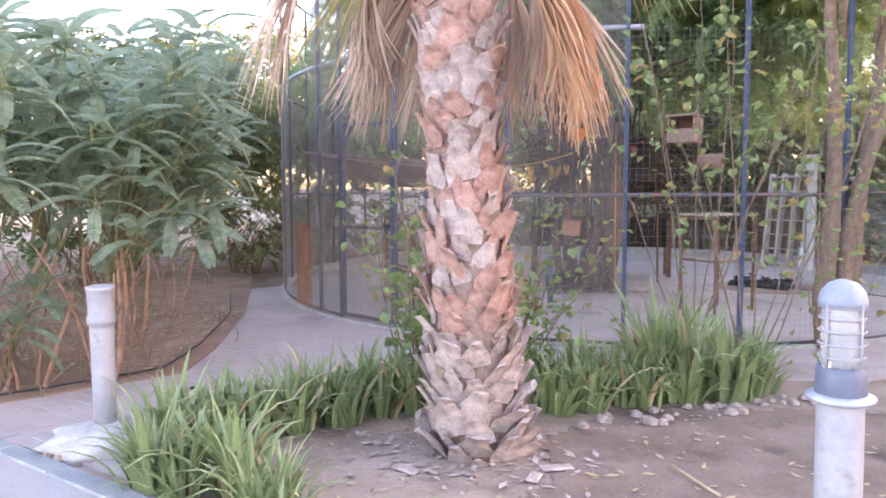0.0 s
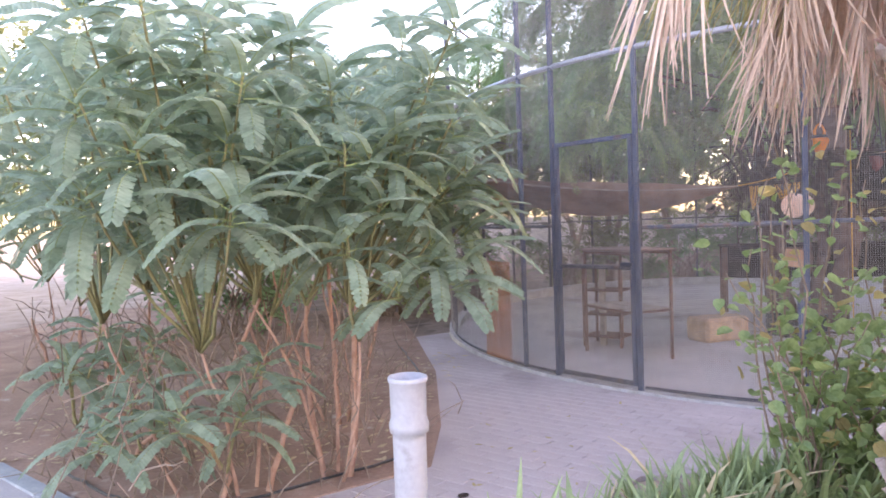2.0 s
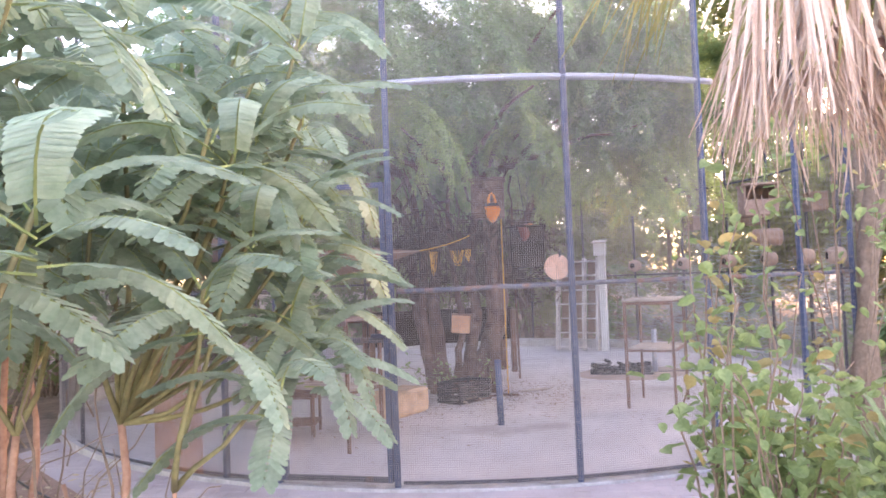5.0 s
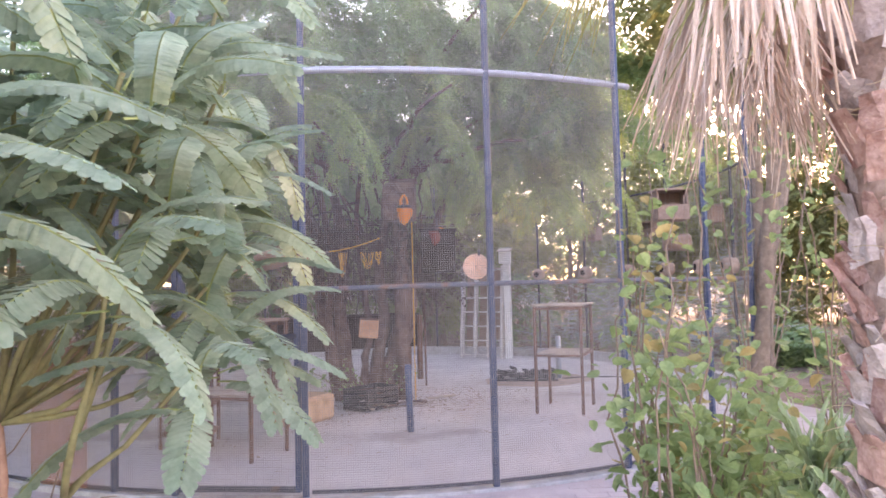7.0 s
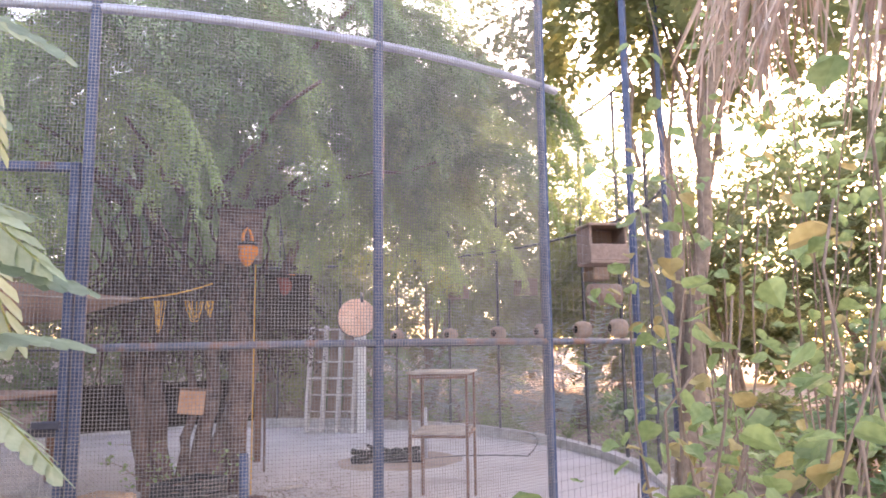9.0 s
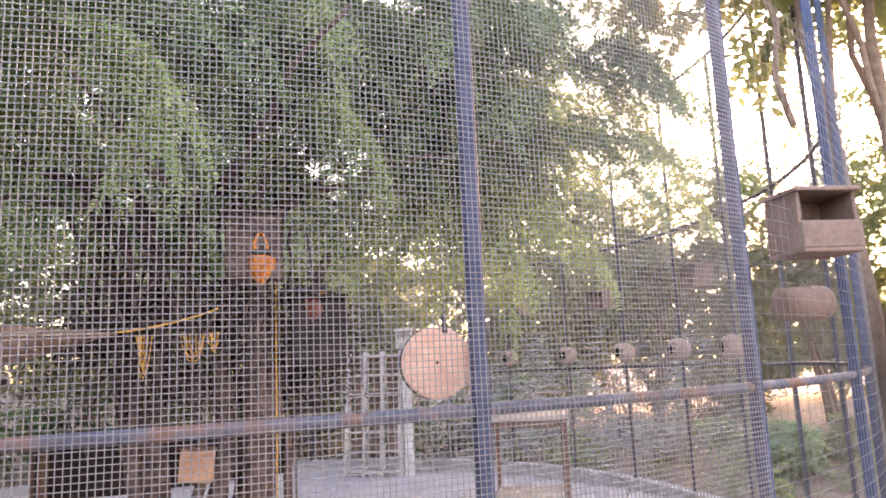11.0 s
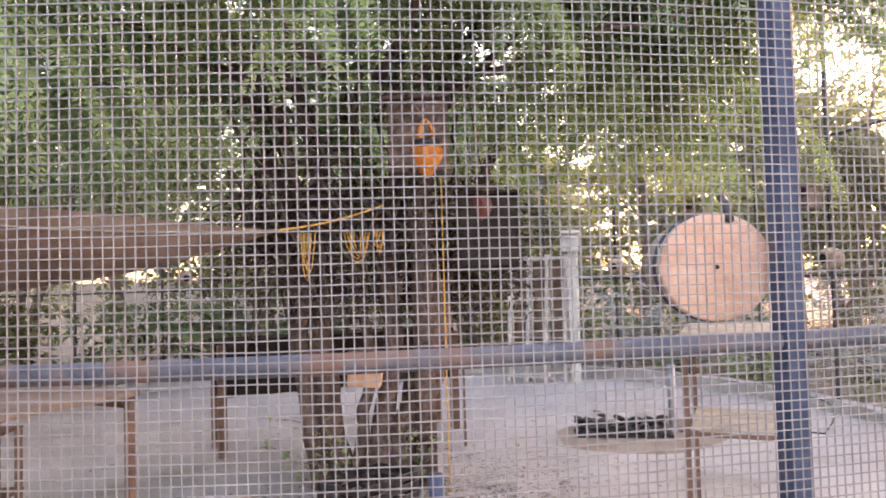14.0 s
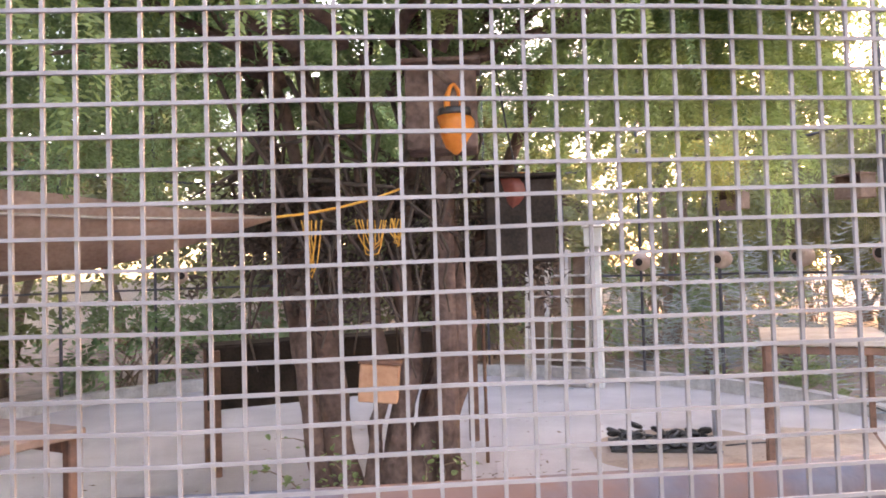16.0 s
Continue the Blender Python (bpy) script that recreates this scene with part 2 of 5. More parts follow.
def lathe(name, profile, mat, seg=20, smooth=True, wobble=0.0):
    """A turned body from (radius, height) rows."""
    v, f = [], []
    for k, (r, z) in enumerate(profile):
        for i in range(seg):
            a = 2 * math.pi * i / seg
            q = r * (1 + wobble * noise.noise((math.cos(a) * 2, math.sin(a) * 2, z * 5 + k)))
            v.append((q * math.cos(a), q * math.sin(a), z))
    for k in range(len(profile) - 1):
        for i in range(seg):
            j = (i + 1) % seg
            f.append((k * seg + i, k * seg + j, (k + 1) * seg + j, (k + 1) * seg + i))
    f.append(tuple(range(seg))[::-1])
    f.append(tuple((len(profile) - 1) * seg + i for i in range(seg)))
    return mesh_of(name, v, f, mat, smooth=smooth)


def tube_data(points, radii, seg=6, rough=0.0):
    pts = [Vector(p) for p in points]
    v, f = [], []
    for k, p in enumerate(pts):
        d = (pts[min(k + 1, len(pts) - 1)] - pts[max(k - 1, 0)]).normalized()
        a = d.cross(Vector((0.13, 0.97, 0.2))).normalized()
        if a.length < 0.5:
            a = Vector((1, 0, 0))
        b = d.cross(a)
        for i in range(seg):
            t = 2 * math.pi * i / seg
            r = radii[k] * (1 + rough * noise.noise(p * 6 + Vector((math.cos(t), math.sin(t), 0)) * 1.5))
            v.append(p + (a * math.cos(t) + b * math.sin(t)) * r)
    for k in range(len(pts) - 1):
        for i in range(seg):
            j = (i + 1) % seg
            f.append((k * seg + i, k * seg + j, (k + 1) * seg + j, (k + 1) * seg + i))
    f.append(tuple(range(seg))[::-1])
    f.append(tuple((len(pts) - 1) * seg + i for i in range(seg)))
    return v, f


def join(*datas):
    v, f = [], []
    for dv, df in datas:
        o = len(v)
        v += list(dv)
        f += [tuple(i + o for i in q) for q in df]
    return v, f


def tube(name, points, radii, mat, seg=6, rough=0.0):
    if not isinstance(radii, (list, tuple)):
        radii = [radii] * len(points)
    return mesh_of(name, *tube_data(points, radii, seg, rough), mat, smooth=True)


def bend(a, b, sag, n=6, jitter=0.0, r=rng):
    """Points of a bowed line from a to b."""
    a, b = Vector(a), Vector(b)
    out = []
    for i in range(n + 1):
        t = i / n
        p = a.lerp(b, t) + Vector(sag) * (4 * t * (1 - t))
        if 0 < i < n and jitter:
            p += Vector((r.uniform(-1, 1), r.uniform(-1, 1), r.uniform(-1, 1))) * jitter
        out.append(p)
    return out


# ---- ground ----
RING = (2.1, 10.6)


def ring_r(a):
    return 4.657 - 0.036 * math.cos(a) + 0.406 * math.sin(a) - 0.161 * math.cos(2 * a) + 0.049 * math.sin(2 * a)


def ring(deg, off=0.0, z=0.0):
    a = radians(deg)
    r = ring_r(a) + off
    return Vector((RING[0] + r * math.cos(a), RING[1] + r * math.sin(a), z))


def ground_z(x, y):
    return 0.012 * noise.noise((x * 0.9, y * 0.9, 0)) + 0.006 * noise.noise((x * 3, y * 3, 1)) - 0.006


xs = [-400, -150, -60, -30, -18] + [-12 + 0.4 * i for i in range(66)] + [18, 30, 60, 150, 400]
ys = [-400, -150, -60, -20, -8] + [-3 + 0.4 * i for i in range(56)] + [24, 36, 60, 150, 400]
gv = [(x, y, ground_z(x, y)) for y in ys for x in xs]
gf = [(j * len(xs) + i, j * len(xs) + i + 1, (j + 1) * len(xs) + i + 1, (j + 1) * len(xs) + i) for j in range(len(ys) - 1) for i in range(len(xs) - 1)]
thing("ground", "pale sandy ground with dry patches and litter", "ground", kind="structure", data=mesh_of("ground", gv, gf, SAND, smooth=True))


def slab(name, outline, z0, z1, mat):
    n = len(outline)
    v = [(x, y, z0) for x, y in outline] + [(x, y, z1) for x, y in outline]
    f = [tuple(range(n))[::-1], tuple(range(n, 2 * n))] + [(i, (i + 1) % n, n + (i + 1) % n, n + i) for i in range(n)]
    return mesh_of(name, v, f, mat)


# soil bed under the shrubs
bed = [(-2.58, 4.09), (-2.08, 4.62), (-1.62, 5.1), (-1.72, 5.9), (-2.1, 7.6), (-2.75, 9.6), (-3.6, 12), (-9, 13), (-9, 7.2), (-5.2, 5.2), (-3.6, 4.6)]
thing("soil_bed", "reddish brown soil bed under the shrubs", "ground", kind="structure", data=slab("soil_bed", bed, -0.05, 0.022, DIRT))
# paved path from the walkway round the aviary
PATH_LEFT = [(-2.58, 4.09), (-2.08, 4.62), (-1.62, 5.1), (-1.72, 5.9), (-2.1, 7.6), (-2.75, 9.6)]
PATH_RIGHT = [(-0.98, 3.22), (-1.02, 3.75), (-0.85, 4.5), (-0.5, 5.05), (0.4, 5.3), (1.6, 5.28), (3.2, 5.35), (4.6, 6.0)]
outline = [(-2.75, 4.0)] + PATH_LEFT + [tuple(ring(d, 0.06).xy) for d in range(-172, -44, 4)] + PATH_RIGHT[::-1]
thing("path", "greyish pink paved path round the aviary", "path", kind="structure", data=slab("path", outline, -0.05, 0.014, PAVING))
walkway = [(-9, 7.35), (-3.45, 4.42), (-2.05, 3.62), (-1.36, 3.31), (-0.87, 3.06), (-0.2, 2.72), (1.2, 1.98), (4.0, 0.5), (9, -2.2), (9, -6), (-9, -6)]
thing("walkway", "pale concrete walkway with a worn surface", "path", kind="structure", data=slab("walkway", walkway, -0.06, 0.02, WALKWAY))
kd = Vector((0.869, -0.494, 0))
kn = Vector((0.494, 0.869, 0))
kerb = thing("kerb", "faded blue painted kerb along the walkway", "kerb", kind="structure")
for i in range(-14, 16):
    c = Vector((-1.36, 3.31, 0)) + kd * (i * 0.5 + 0.25) - kn * 0.055
    part("kerb_stone", box_mesh("kerb_stone", 0.488, 0.11, 0.03, KERB, 0.006) if i == -14 else bpy.data.meshes["kerb_stone"], kerb, Matrix.Translation(c) @ pose(0, 0, 0, 0, 0, -29.6))
floor_pts = [tuple(ring(d, -0.04).xy) for d in range(0, 360, 4)]
thing("aviary_floor", "dusty pale concrete floor of the aviary", "floor", kind="structure", data=slab("aviary_floor", floor_pts, -0.06, 0.018, CONCRETE))
# brown earth behind the aviary
ev, ef = [], []
EN, EM = 90, 16
for i in range(EN + 1):
    d = -58 + 258 * i / EN
    for j in range(EM + 1):
        p = ring(d, 0.05 + 6.5 * (j / EM) ** 1.3 * (1 + 0.12 * noise.noise((i * 0.2, j * 0.2, 5))))
        ev.append((p.x, p.y, ground_z(p.x, p.y) + 0.012 + 0.014 * noise.noise((p.x * 2.5, p.y * 2.5, 6)) * min(1, j)))
for i in range(EN):
    for j in range(EM):
        a = i * (EM + 1) + j
        ef.append((a, a + 1, a + EM + 2, a + EM + 1))
thing("earth", "uneven brown earth with litter behind the aviary", "soil", kind="structure", data=mesh_of("earth", ev, ef, BROWN_SOIL, smooth=True))
# low concrete kerb under the fence
kv, kf = [], []
N = 120
for i in range(N):
    d = 360 * i / N
    far = 0.5 - 0.5 * math.cos(radians(d + 110))        # lowest in front of the door
    top = 0.03 + 0.13 * min(1, far * 1.4)
    kv += [ring(d, -0.085, -0.05), ring(d, -0.08, top), ring(d, 0.055, top), ring(d, 0.06, -0.05)]
for i in range(N):
    j = (i + 1) % N
    kf += [(4 * i + k, 4 * i + k + 1, 4 * j + k + 1, 4 * j + k) for k in range(3)]
thing("aviary_kerb", "low round concrete kerb under the aviary fence", "kerb", kind="structure", data=mesh_of("aviary_kerb", kv, kf, CEMENT))

# ---- aviary fence ----
POSTS = [-139.7, -134.1, -123.5, -108.5, -95.8] + [-83.5 + 12.1 * i for i in range(24)]
RAIL_Z, TOP_Z, HIGH_Z = 1.30, 2.63, 4.1
aviary = thing("aviary", "round bird aviary of blue steel posts, rails and wire mesh", "aviary")
post_me = box_mesh("post", 0.036, 0.036, HIGH_Z - 0.02, BLUE_PAINT, 0.004)
thin_me = box_mesh("post", 0.030, 0.030, HIGH_Z - 0.02, DARK_METAL, 0.003)
for d in POSTS:
    near = d < -60
    p = ring(d)
    part("post", post_me if near else thin_me, aviary, Matrix.Translation((p.x, p.y, 0.02)) @ pose(0, 0, 0, 0, 0, d + 90))


def hoop(d0, d1, z, r, mat, step=3.0, off=0.0, seg=6):
    n = max(2, int((d1 - d0) / step))
    pts = [ring(d0 + (d1 - d0) * i / n, off, z) for i in range(n + 1)]
    return tube("rail", pts, r, mat, seg)


for d0, d1, z, r, mat in ((-180, -94.2, TOP_Z, 0.021, GALV), (-66, 180, TOP_Z, 0.016, DARK_METAL), (-180, 180, HIGH_Z, 0.018, DARK_METAL)):
    part("rail", hoop(d0, d1, z, r, mat), aviary)
part("rail", tube("rail", [ring(-123 + i, -0.004, RAIL_Z - 0.015 - 0.010 * max(0, (-106 - (-123 + i)) / 17.0)) for i in range(54)], 0.0155, RAIL_PAINT, 8), aviary, label="worn blue rail with rust patches")
part("rail", hoop(-70, 225.5, RAIL_Z, 0.013, DARK_METAL), aviary)
part("rail", hoop(-123.0, 225.5, 0.06, 0.014, DARK_METAL), aviary)
# door between two posts
da, db = ring(-134.1), ring(-123.5)
along = (db - da).normalized()
yaw = math.degrees(math.atan2(along.y, along.x))
wid = (db - da).length
door = thing("aviary_door", "blue steel framed mesh door, shut, in the aviary", "door", pose(da.x, da.y, 0, 0, 0, yaw))
jamb = box_mesh("stile", 0.034, 0.034, 1.93, BLUE_PAINT, 0.004)
low_jamb = box_mesh("rail", wid - 0.12, 0.034, 0.034, DARK_METAL, 0.004)
part("stile", jamb, door, pose(0.045, 0, 0.06))
part("stile", jamb, door, pose(wid - 0.045, 0, 0.06))
for z, nm in ((0.06, "bottom_rail"), (0.95, "lock_rail"), (1.955, "top_rail")):
    part(nm, low_jamb if z < 1.5 else box_mesh("rail", wid - 0.12, 0.034, 0.034, BLUE_PAINT, 0.004), door, pose(wid / 2, 0, z))
part("latch", box_mesh("latch", 0.10, 0.02, 0.03, DARK_METAL, 0.004), door, pose(wid - 0.09, -0.03, 0.98))


def wire_mesh(name, d0, d1, z0, z1, cell, r, hseg, mat=WIRE):
    """Square welded mesh: upright and level wires, square in section."""
    v, f = [], []

    def wire(pts, side, up):
        o = len(v)
        for p in pts:
            n = side(p)
            v.extend([p - n * r - up(p) * r, p + n * r - up(p) * r, p + n * r + up(p) * r, p - n * r + up(p) * r])
        for k in range(len(pts) - 1):
            for i in range(4):
                j = (i + 1) % 4
                f.append((o + 4 * k + i, o + 4 * k + j, o + 4 * k + 4 + j, o + 4 * k + 4 + i))

    length = abs(radians(d1 - d0)) * 4.5
    n = int(length / cell)
    for i in range(n + 1):
        d = d0 + (d1 - d0) * i / n
        a = radians(d)
        out, tan = Vector((math.cos(a), math.sin(a), 0)), Vector((-math.sin(a), math.cos(a), 0))
        w = 0.003 * noise.noise((d * 0.7, 0, 0))
        wire([ring(d, 0.026 + w, z0), ring(d, 0.026 + w * 0.5, (z0 + z1) / 2), ring(d, 0.026, z1)], lambda p: out, lambda p: tan)
    m = int((z1 - z0) / cell)
    up = Vector((0, 0, 1))
    for j in range(m + 1):
        z = z0 + cell * j
        pts = [ring(d0 + (d1 - d0) * i / hseg, 0.026 + 2 * r, z + 0.002 * noise.noise((i * 0.4, j * 0.2, 3))) for i in range(hseg + 1)]
        wire(pts, lambda p: (Vector((p.x - RING[0], p.y - RING[1], 0))).normalized(), lambda p: up)
    return mesh_of(name, v, f, mat)


net_near = part("wire_mesh", wire_mesh("wire_mesh", -142, -96, 0.05, HIGH_Z, 0.0139, 0.00085, 60), aviary)
net_near["kind"] = "stuff"
net_side = part("wire_mesh", wire_mesh("wire_mesh", -96, -62, 0.05, TOP_Z, 0.05, 0.0006, 18), aviary)
net_side["kind"] = "stuff"
net_far = part("wire_mesh", wire_mesh("wire_mesh", -62, 218, 0.1, TOP_Z, 0.024, 0.0006, 150), aviary)
net_far["kind"] = "stuff"
net_rust = part("wire_mesh", wire_mesh("wire_mesh", -148.5, -142.2, 0.06, 0.98, 0.0139, 0.0013, 10, RUST_WIRE), aviary, label="rusted orange-brown stretch of wire mesh")
net_rust["kind"] = "stuff"

# ---- palm in front of the aviary ----
def palm_scale(k, mat):
    """A cut leaf base: a thick blunt plate, rooted low and leaning out at its tip."""
    r = random.Random(100 + k)
    w, h, t = 0.076, 0.15, 0.017
    rows = [(0.0, 1.0, 0.0), (0.38, 1.05, 0.012), (0.72, 0.72, 0.036), (1.0, 0.30 + 0.35 * r.random(), 0.05 + 0.02 * r.random())]
    v, f = [], []
    for u, ww, out in rows:
        x = w * ww * r.uniform(0.9, 1.1)
        for sx, sy in ((-1, 0.2), (0, 1), (1, 0.2)):
            v.append((sx * x, out + t * sy + r.uniform(-0.004, 0.004), u * h + r.uniform(-0.006, 0.006)))
        v.append((0, out - t * 0.8, u * h))
    for i in range(3):
        a, b = 4 * i, 4 * i + 4
        f += [(a, a + 1, b + 1, b), (a + 1, a + 2, b + 2, b + 1), (a + 2, a + 3, b + 3, b + 2), (a + 3, a, b, b + 3)]
    f += [(12, 13, 14, 15)]
    return mesh_of("leaf_base", v, f, mat)


def fan_frond(k, mat, length=0.85, strips=34, spread=70, bow=0.5):
    """A hanging fan leaf: broad pleats joined near the hub, splitting into drooping folded strips, falling in -z with a bow to +y."""
    r = random.Random(200 + k)
    v, f = [], []
    twist = r.uniform(-0.12, 0.12)
    for i in range(strips):
        a = radians((i / (strips - 1) - 0.5) * 2 * spread + r.uniform(-2, 2))
        ln = length * r.uniform(0.70, 1.05) * (1 - 0.22 * abs(math.sin(a)))
        w = r.uniform(0.008, 0.0145)
        side = r.gauss(0, 0.045)
        lift = r.uniform(0.0, 0.13)
        curl = r.gauss(0, 0.09)
        fold = r.choice((-0.9, 0.9))
        o = len(v)
        n = 8
        for j in range(n + 1):
            t = j / n
            sp = math.sin(a) * (t ** 0.75) * 0.62
            x = ln * sp + side * t * t + twist * t * t
            y = lift * math.sin(t * 2.2) + bow * 0.10 * t + curl * t ** 3
            z = -ln * (t - 0.5 * abs(math.sin(a)) * (t - t * t) * 0.9) + 0.10 * math.sin(t * math.pi) * bow
            ww = w * (1 - 0.80 * max(0, t - 0.35) / 0.65) * (0.35 + 0.75 * min(1, t * 4))
            v += [(x - ww, y, z), (x, y + ww * fold, z), (x + ww, y, z)]
        for j in range(n):
            f += [(o + 3 * j, o + 3 * j + 1, o + 3 * j + 4, o + 3 * j + 3), (o + 3 * j + 1, o + 3 * j + 2, o + 3 * j + 5, o + 3 * j + 4)]
    return mesh_of("frond", v, f, mat)


PALM = Vector((0.490, 3.81, 0))
palm = thing("palm_tree", "fan palm with scaly trunk and a skirt of dead hanging fronds", "palm tree", Matrix.Translation(PALM))


def palm_r(z):
    return 0.184 + 0.050 * math.exp(-z * 2.6) + 0.012 * math.sin(z * 3)


def palm_x(z):
    """The trunk bows a little: its foot stands to one side, its top leans to the other."""
    return 0.07 * math.exp(-2.5 * max(0, z)) - 0.05 * max(0, z - 1)


part("trunk", tube("trunk", [(palm_x(z), 0.015 * z, z) for z in [0.3 * i - 0.05 for i in range(17)]], [palm_r(max(0, 0.3 * i)) for i in range(17)], FIBRE, 16, 0.08), palm)
scales = [palm_scale(k, BOOT) for k in range(6)]
red_scales = [palm_scale(k + 6, BOOT_RED) for k in range(6)]
n = 0
z = -0.07
while z < 2.4 and n < 297:
    r0 = palm_r(max(0, z))
    a = n * 2.39996
    a += rng.uniform(-.16, .16)
    lean = 17 * math.exp(-z * 1.6) - 6 + rng.uniform(-10, 14)
    s = rng.uniform(0.6, 1.08) * (1.0 if z > 0.5 else 1.1)
    m = Matrix.Translation((palm_x(z) + r0 * 0.96 * math.cos(a), 0.015 * z + r0 * 0.96 * math.sin(a), z)) @ pose(0, 0, 0, 0, 0, math.degrees(a) - 90 + rng.uniform(-16, 16)) @ pose(0, 0, 0, -lean, rng.uniform(-24, 24), 0) @ Matrix.Diagonal((s, s, s * rng.uniform(0.85, 1.2), 1))
    part("leaf_base", (red_scales if 0.6 < z < 2.3 and rng.random() < 0.55 else scales)[n % 6], palm, m)
    n += 1
    z += 2.47 / 290 * (0.8 if z < 0.5 else 1.05)
dead = [fan_frond(k, DEAD, 0.92, 38, 17 + 5 * (k % 2), 0.6) for k in range(4)] + [fan_frond(4, DEAD, 0.92, 24, 10, 0.4)]
orange = [fan_frond(20 + k, DEAD_SUNLIT, 0.9, 36, 22, 0.6) for k in range(2)]
green = [fan_frond(9, OLIVE, 0.8, 30, 70, 0.9)]
# angle round the trunk, reach, hub height, scale, which
FRONDS = [(176, 0.80, 2.52, 0.94, 2), (168, 0.50, 2.46, 0.86, 2), (155, 0.46, 2.42, 0.90, 3), (145, 0.52, 2.46, 0.92, 1), (135, 0.40, 2.42, 0.9, 0),
          (-24, 0.34, 2.30, 0.92, 2), (-12, 0.42, 2.32, 1.0, 0), (4, 0.46, 2.34, 1.0, 1), (16, 0.42, 2.40, 0.95, 2), (36, 0.42, 2.42, 0.95, 3), (60, 0.42, 2.44, 0.95, 0), (110, 0.36, 2.40, 0.95, 1), (85, 0.40, 2.45, 0.9, 2), (106, 0.64, 2.50, 0.92, 1), (96, 0.74, 2.55, 0.92, 2), (116, 0.55, 2.46, 0.9, 3),
          (5, 1.05, 2.82, 0.8, 4)]
for a, reach, hz, s, k in FRONDS:
    c, q = math.cos(radians(a)), math.sin(radians(a))
    pet = part("petiole", tube("petiole", bend((c * 0.15, q * 0.15, hz - 0.05), (c * reach, q * reach, hz), (0, 0, 0.16)), [0.016, 0.014, 0.012, 0.011, 0.01, 0.009, 0.008], DEAD, 5), palm)
    # fronds towards the sun take the orange copy with painted sunlight
    part("dead_frond", orange[k % 2] if -40 < a < 8 and k != 3 else dead[k], pet, Matrix.Translation((c * reach, q * reach, hz)) @ pose(0, 0, 0, rng.uniform(-10, 14), rng.uniform(-16, 16), a - 90 + rng.uniform(-40, 40)) @ Matrix.Diagonal((s * rng.uniform(0.75, 1.25), s, s * rng.uniform(0.85, 1.08), 1)))
for a, reach, hz in ((-20, 0.55, 2.72), (185, 0.8, 3.0), (172, 0.36, 2.5), (125, 0.8, 2.75)):
    c, q = math.cos(radians(a)), math.sin(radians(a))
    pet = part("petiole", tube("petiole", bend((c * 0.15, q * 0.15, hz - 0.1), (c * reach, q * reach, hz), (0, 0, 0.2)), 0.011, OLIVE, 5), palm)
    part("ageing_frond", green[0], pet, Matrix.Translation((c * reach, q * reach, hz)) @ pose(0, 0, 0, 20, 0, a - 90) @ Matrix.Diagonal((1.0, 1.0, 1.0, 1)), "olive green ageing frond")
fv, ff = [], []
for i in range(260):
    z, a = rng.uniform(0.1, 2.5), rng.uniform(0, 6.28)
    r0 = palm_r(z)
    p = Vector((palm_x(z) + math.cos(a) * r0, math.sin(a) * r0, z))
    e = p + Vector((math.cos(a), math.sin(a), 0)) * rng.uniform(0.05, 0.12) + Vector((rng.uniform(-.05, .05), rng.uniform(-.05, .05), rng.uniform(-.06, .06)))
    fv, ff = join((fv, ff), tube_data(bend(p, e, (0, 0, rng.uniform(-.02, .03)), 3), [0.0018, 0.0016, 0.0013, 0.0008], 3))
part("loose_fibre", mesh_of("loose_fibre", fv, ff, STRAW), palm)["kind"] = "stuff"


# ---- brown soil beside the palm ----
sv, sf, ids = [], [], {}
for i in range(52):
    for j in range(46):
        x, y = 0.55 + 0.06 * i, 1.9 + 0.06 * j
        edge = min(x - 0.75 - 0.30 * (y - 2.6) ** 2 * 0.4, y - 2.05, 3.3 - x, 4.55 - y) + 0.22 * noise.noise((x * 2.2, y * 2.2, 4)) + 0.08 * noise.noise((x * 9, y * 9, 7))
        if edge < 0:
            continue
        q = []
        for a, b in ((0, 0), (1, 0), (1, 1), (0, 1)):
            if (i + a, j + b) not in ids:
                ids[(i + a, j + b)] = len(sv)
                px, py = x + 0.06 * a, y + 0.06 * b
                sv.append((px, py, ground_z(px, py) + 0.008 + 0.006 * noise.noise((px * 6, py * 6, 2))))
            q.append(ids[(i + a, j + b)])
        sf.append(q)
thing("soil_patch", "patch of darker brown soil beside the palm", "soil", kind="structure", data=mesh_of("soil_patch", sv, sf, BROWN_SOIL, smooth=True))

# ---- bollards ----
def bollard_post(parent):
    part("post", lathe("post", [(0.056, 0.0), (0.057, 0.30), (0.058, 0.62), (0.058, 0.64), (0.068, 0.645), (0.07, 0.67), (0.062, 0.70), (0.064, 0.815), (0.069, 0.82), (0.069, 0.835), (0.058, 0.838), (0.056, 0.80)], PALE_PAINT, 24), parent)


boll = thing("bollard_post", "pale grey bollard post without its lamp, set in a cement lump", "bollard", pose(-1.375, 3.66, 0.0, 1.5, 0.5, 0))
bollard_post(boll)
part("cement_base", lathe("cement_base", [(0.27, -0.03), (0.28, 0.03), (0.25, 0.07), (0.17, 0.105), (0.10, 0.125), (0.06, 0.13)], CEMENT, 22, True, 0.45), boll, label="rough cement lump")
lamp = thing("bollard_lamp", "pale bollard with caged glass lamp and navy cap", "bollard lamp", pose(1.61, 2.18, -0.036, 0.5, -1.0, 0))
part("post", lathe("post", [(0.062, 0.0), (0.060, 0.4), (0.060, 0.76), (0.058, 0.78)], PALE_PAINT, 24), lamp)
part("flange", lathe("flange", [(0.060, 0.775), (0.086, 0.78), (0.088, 0.79), (0.060, 0.80)], GALV, 24), lamp)
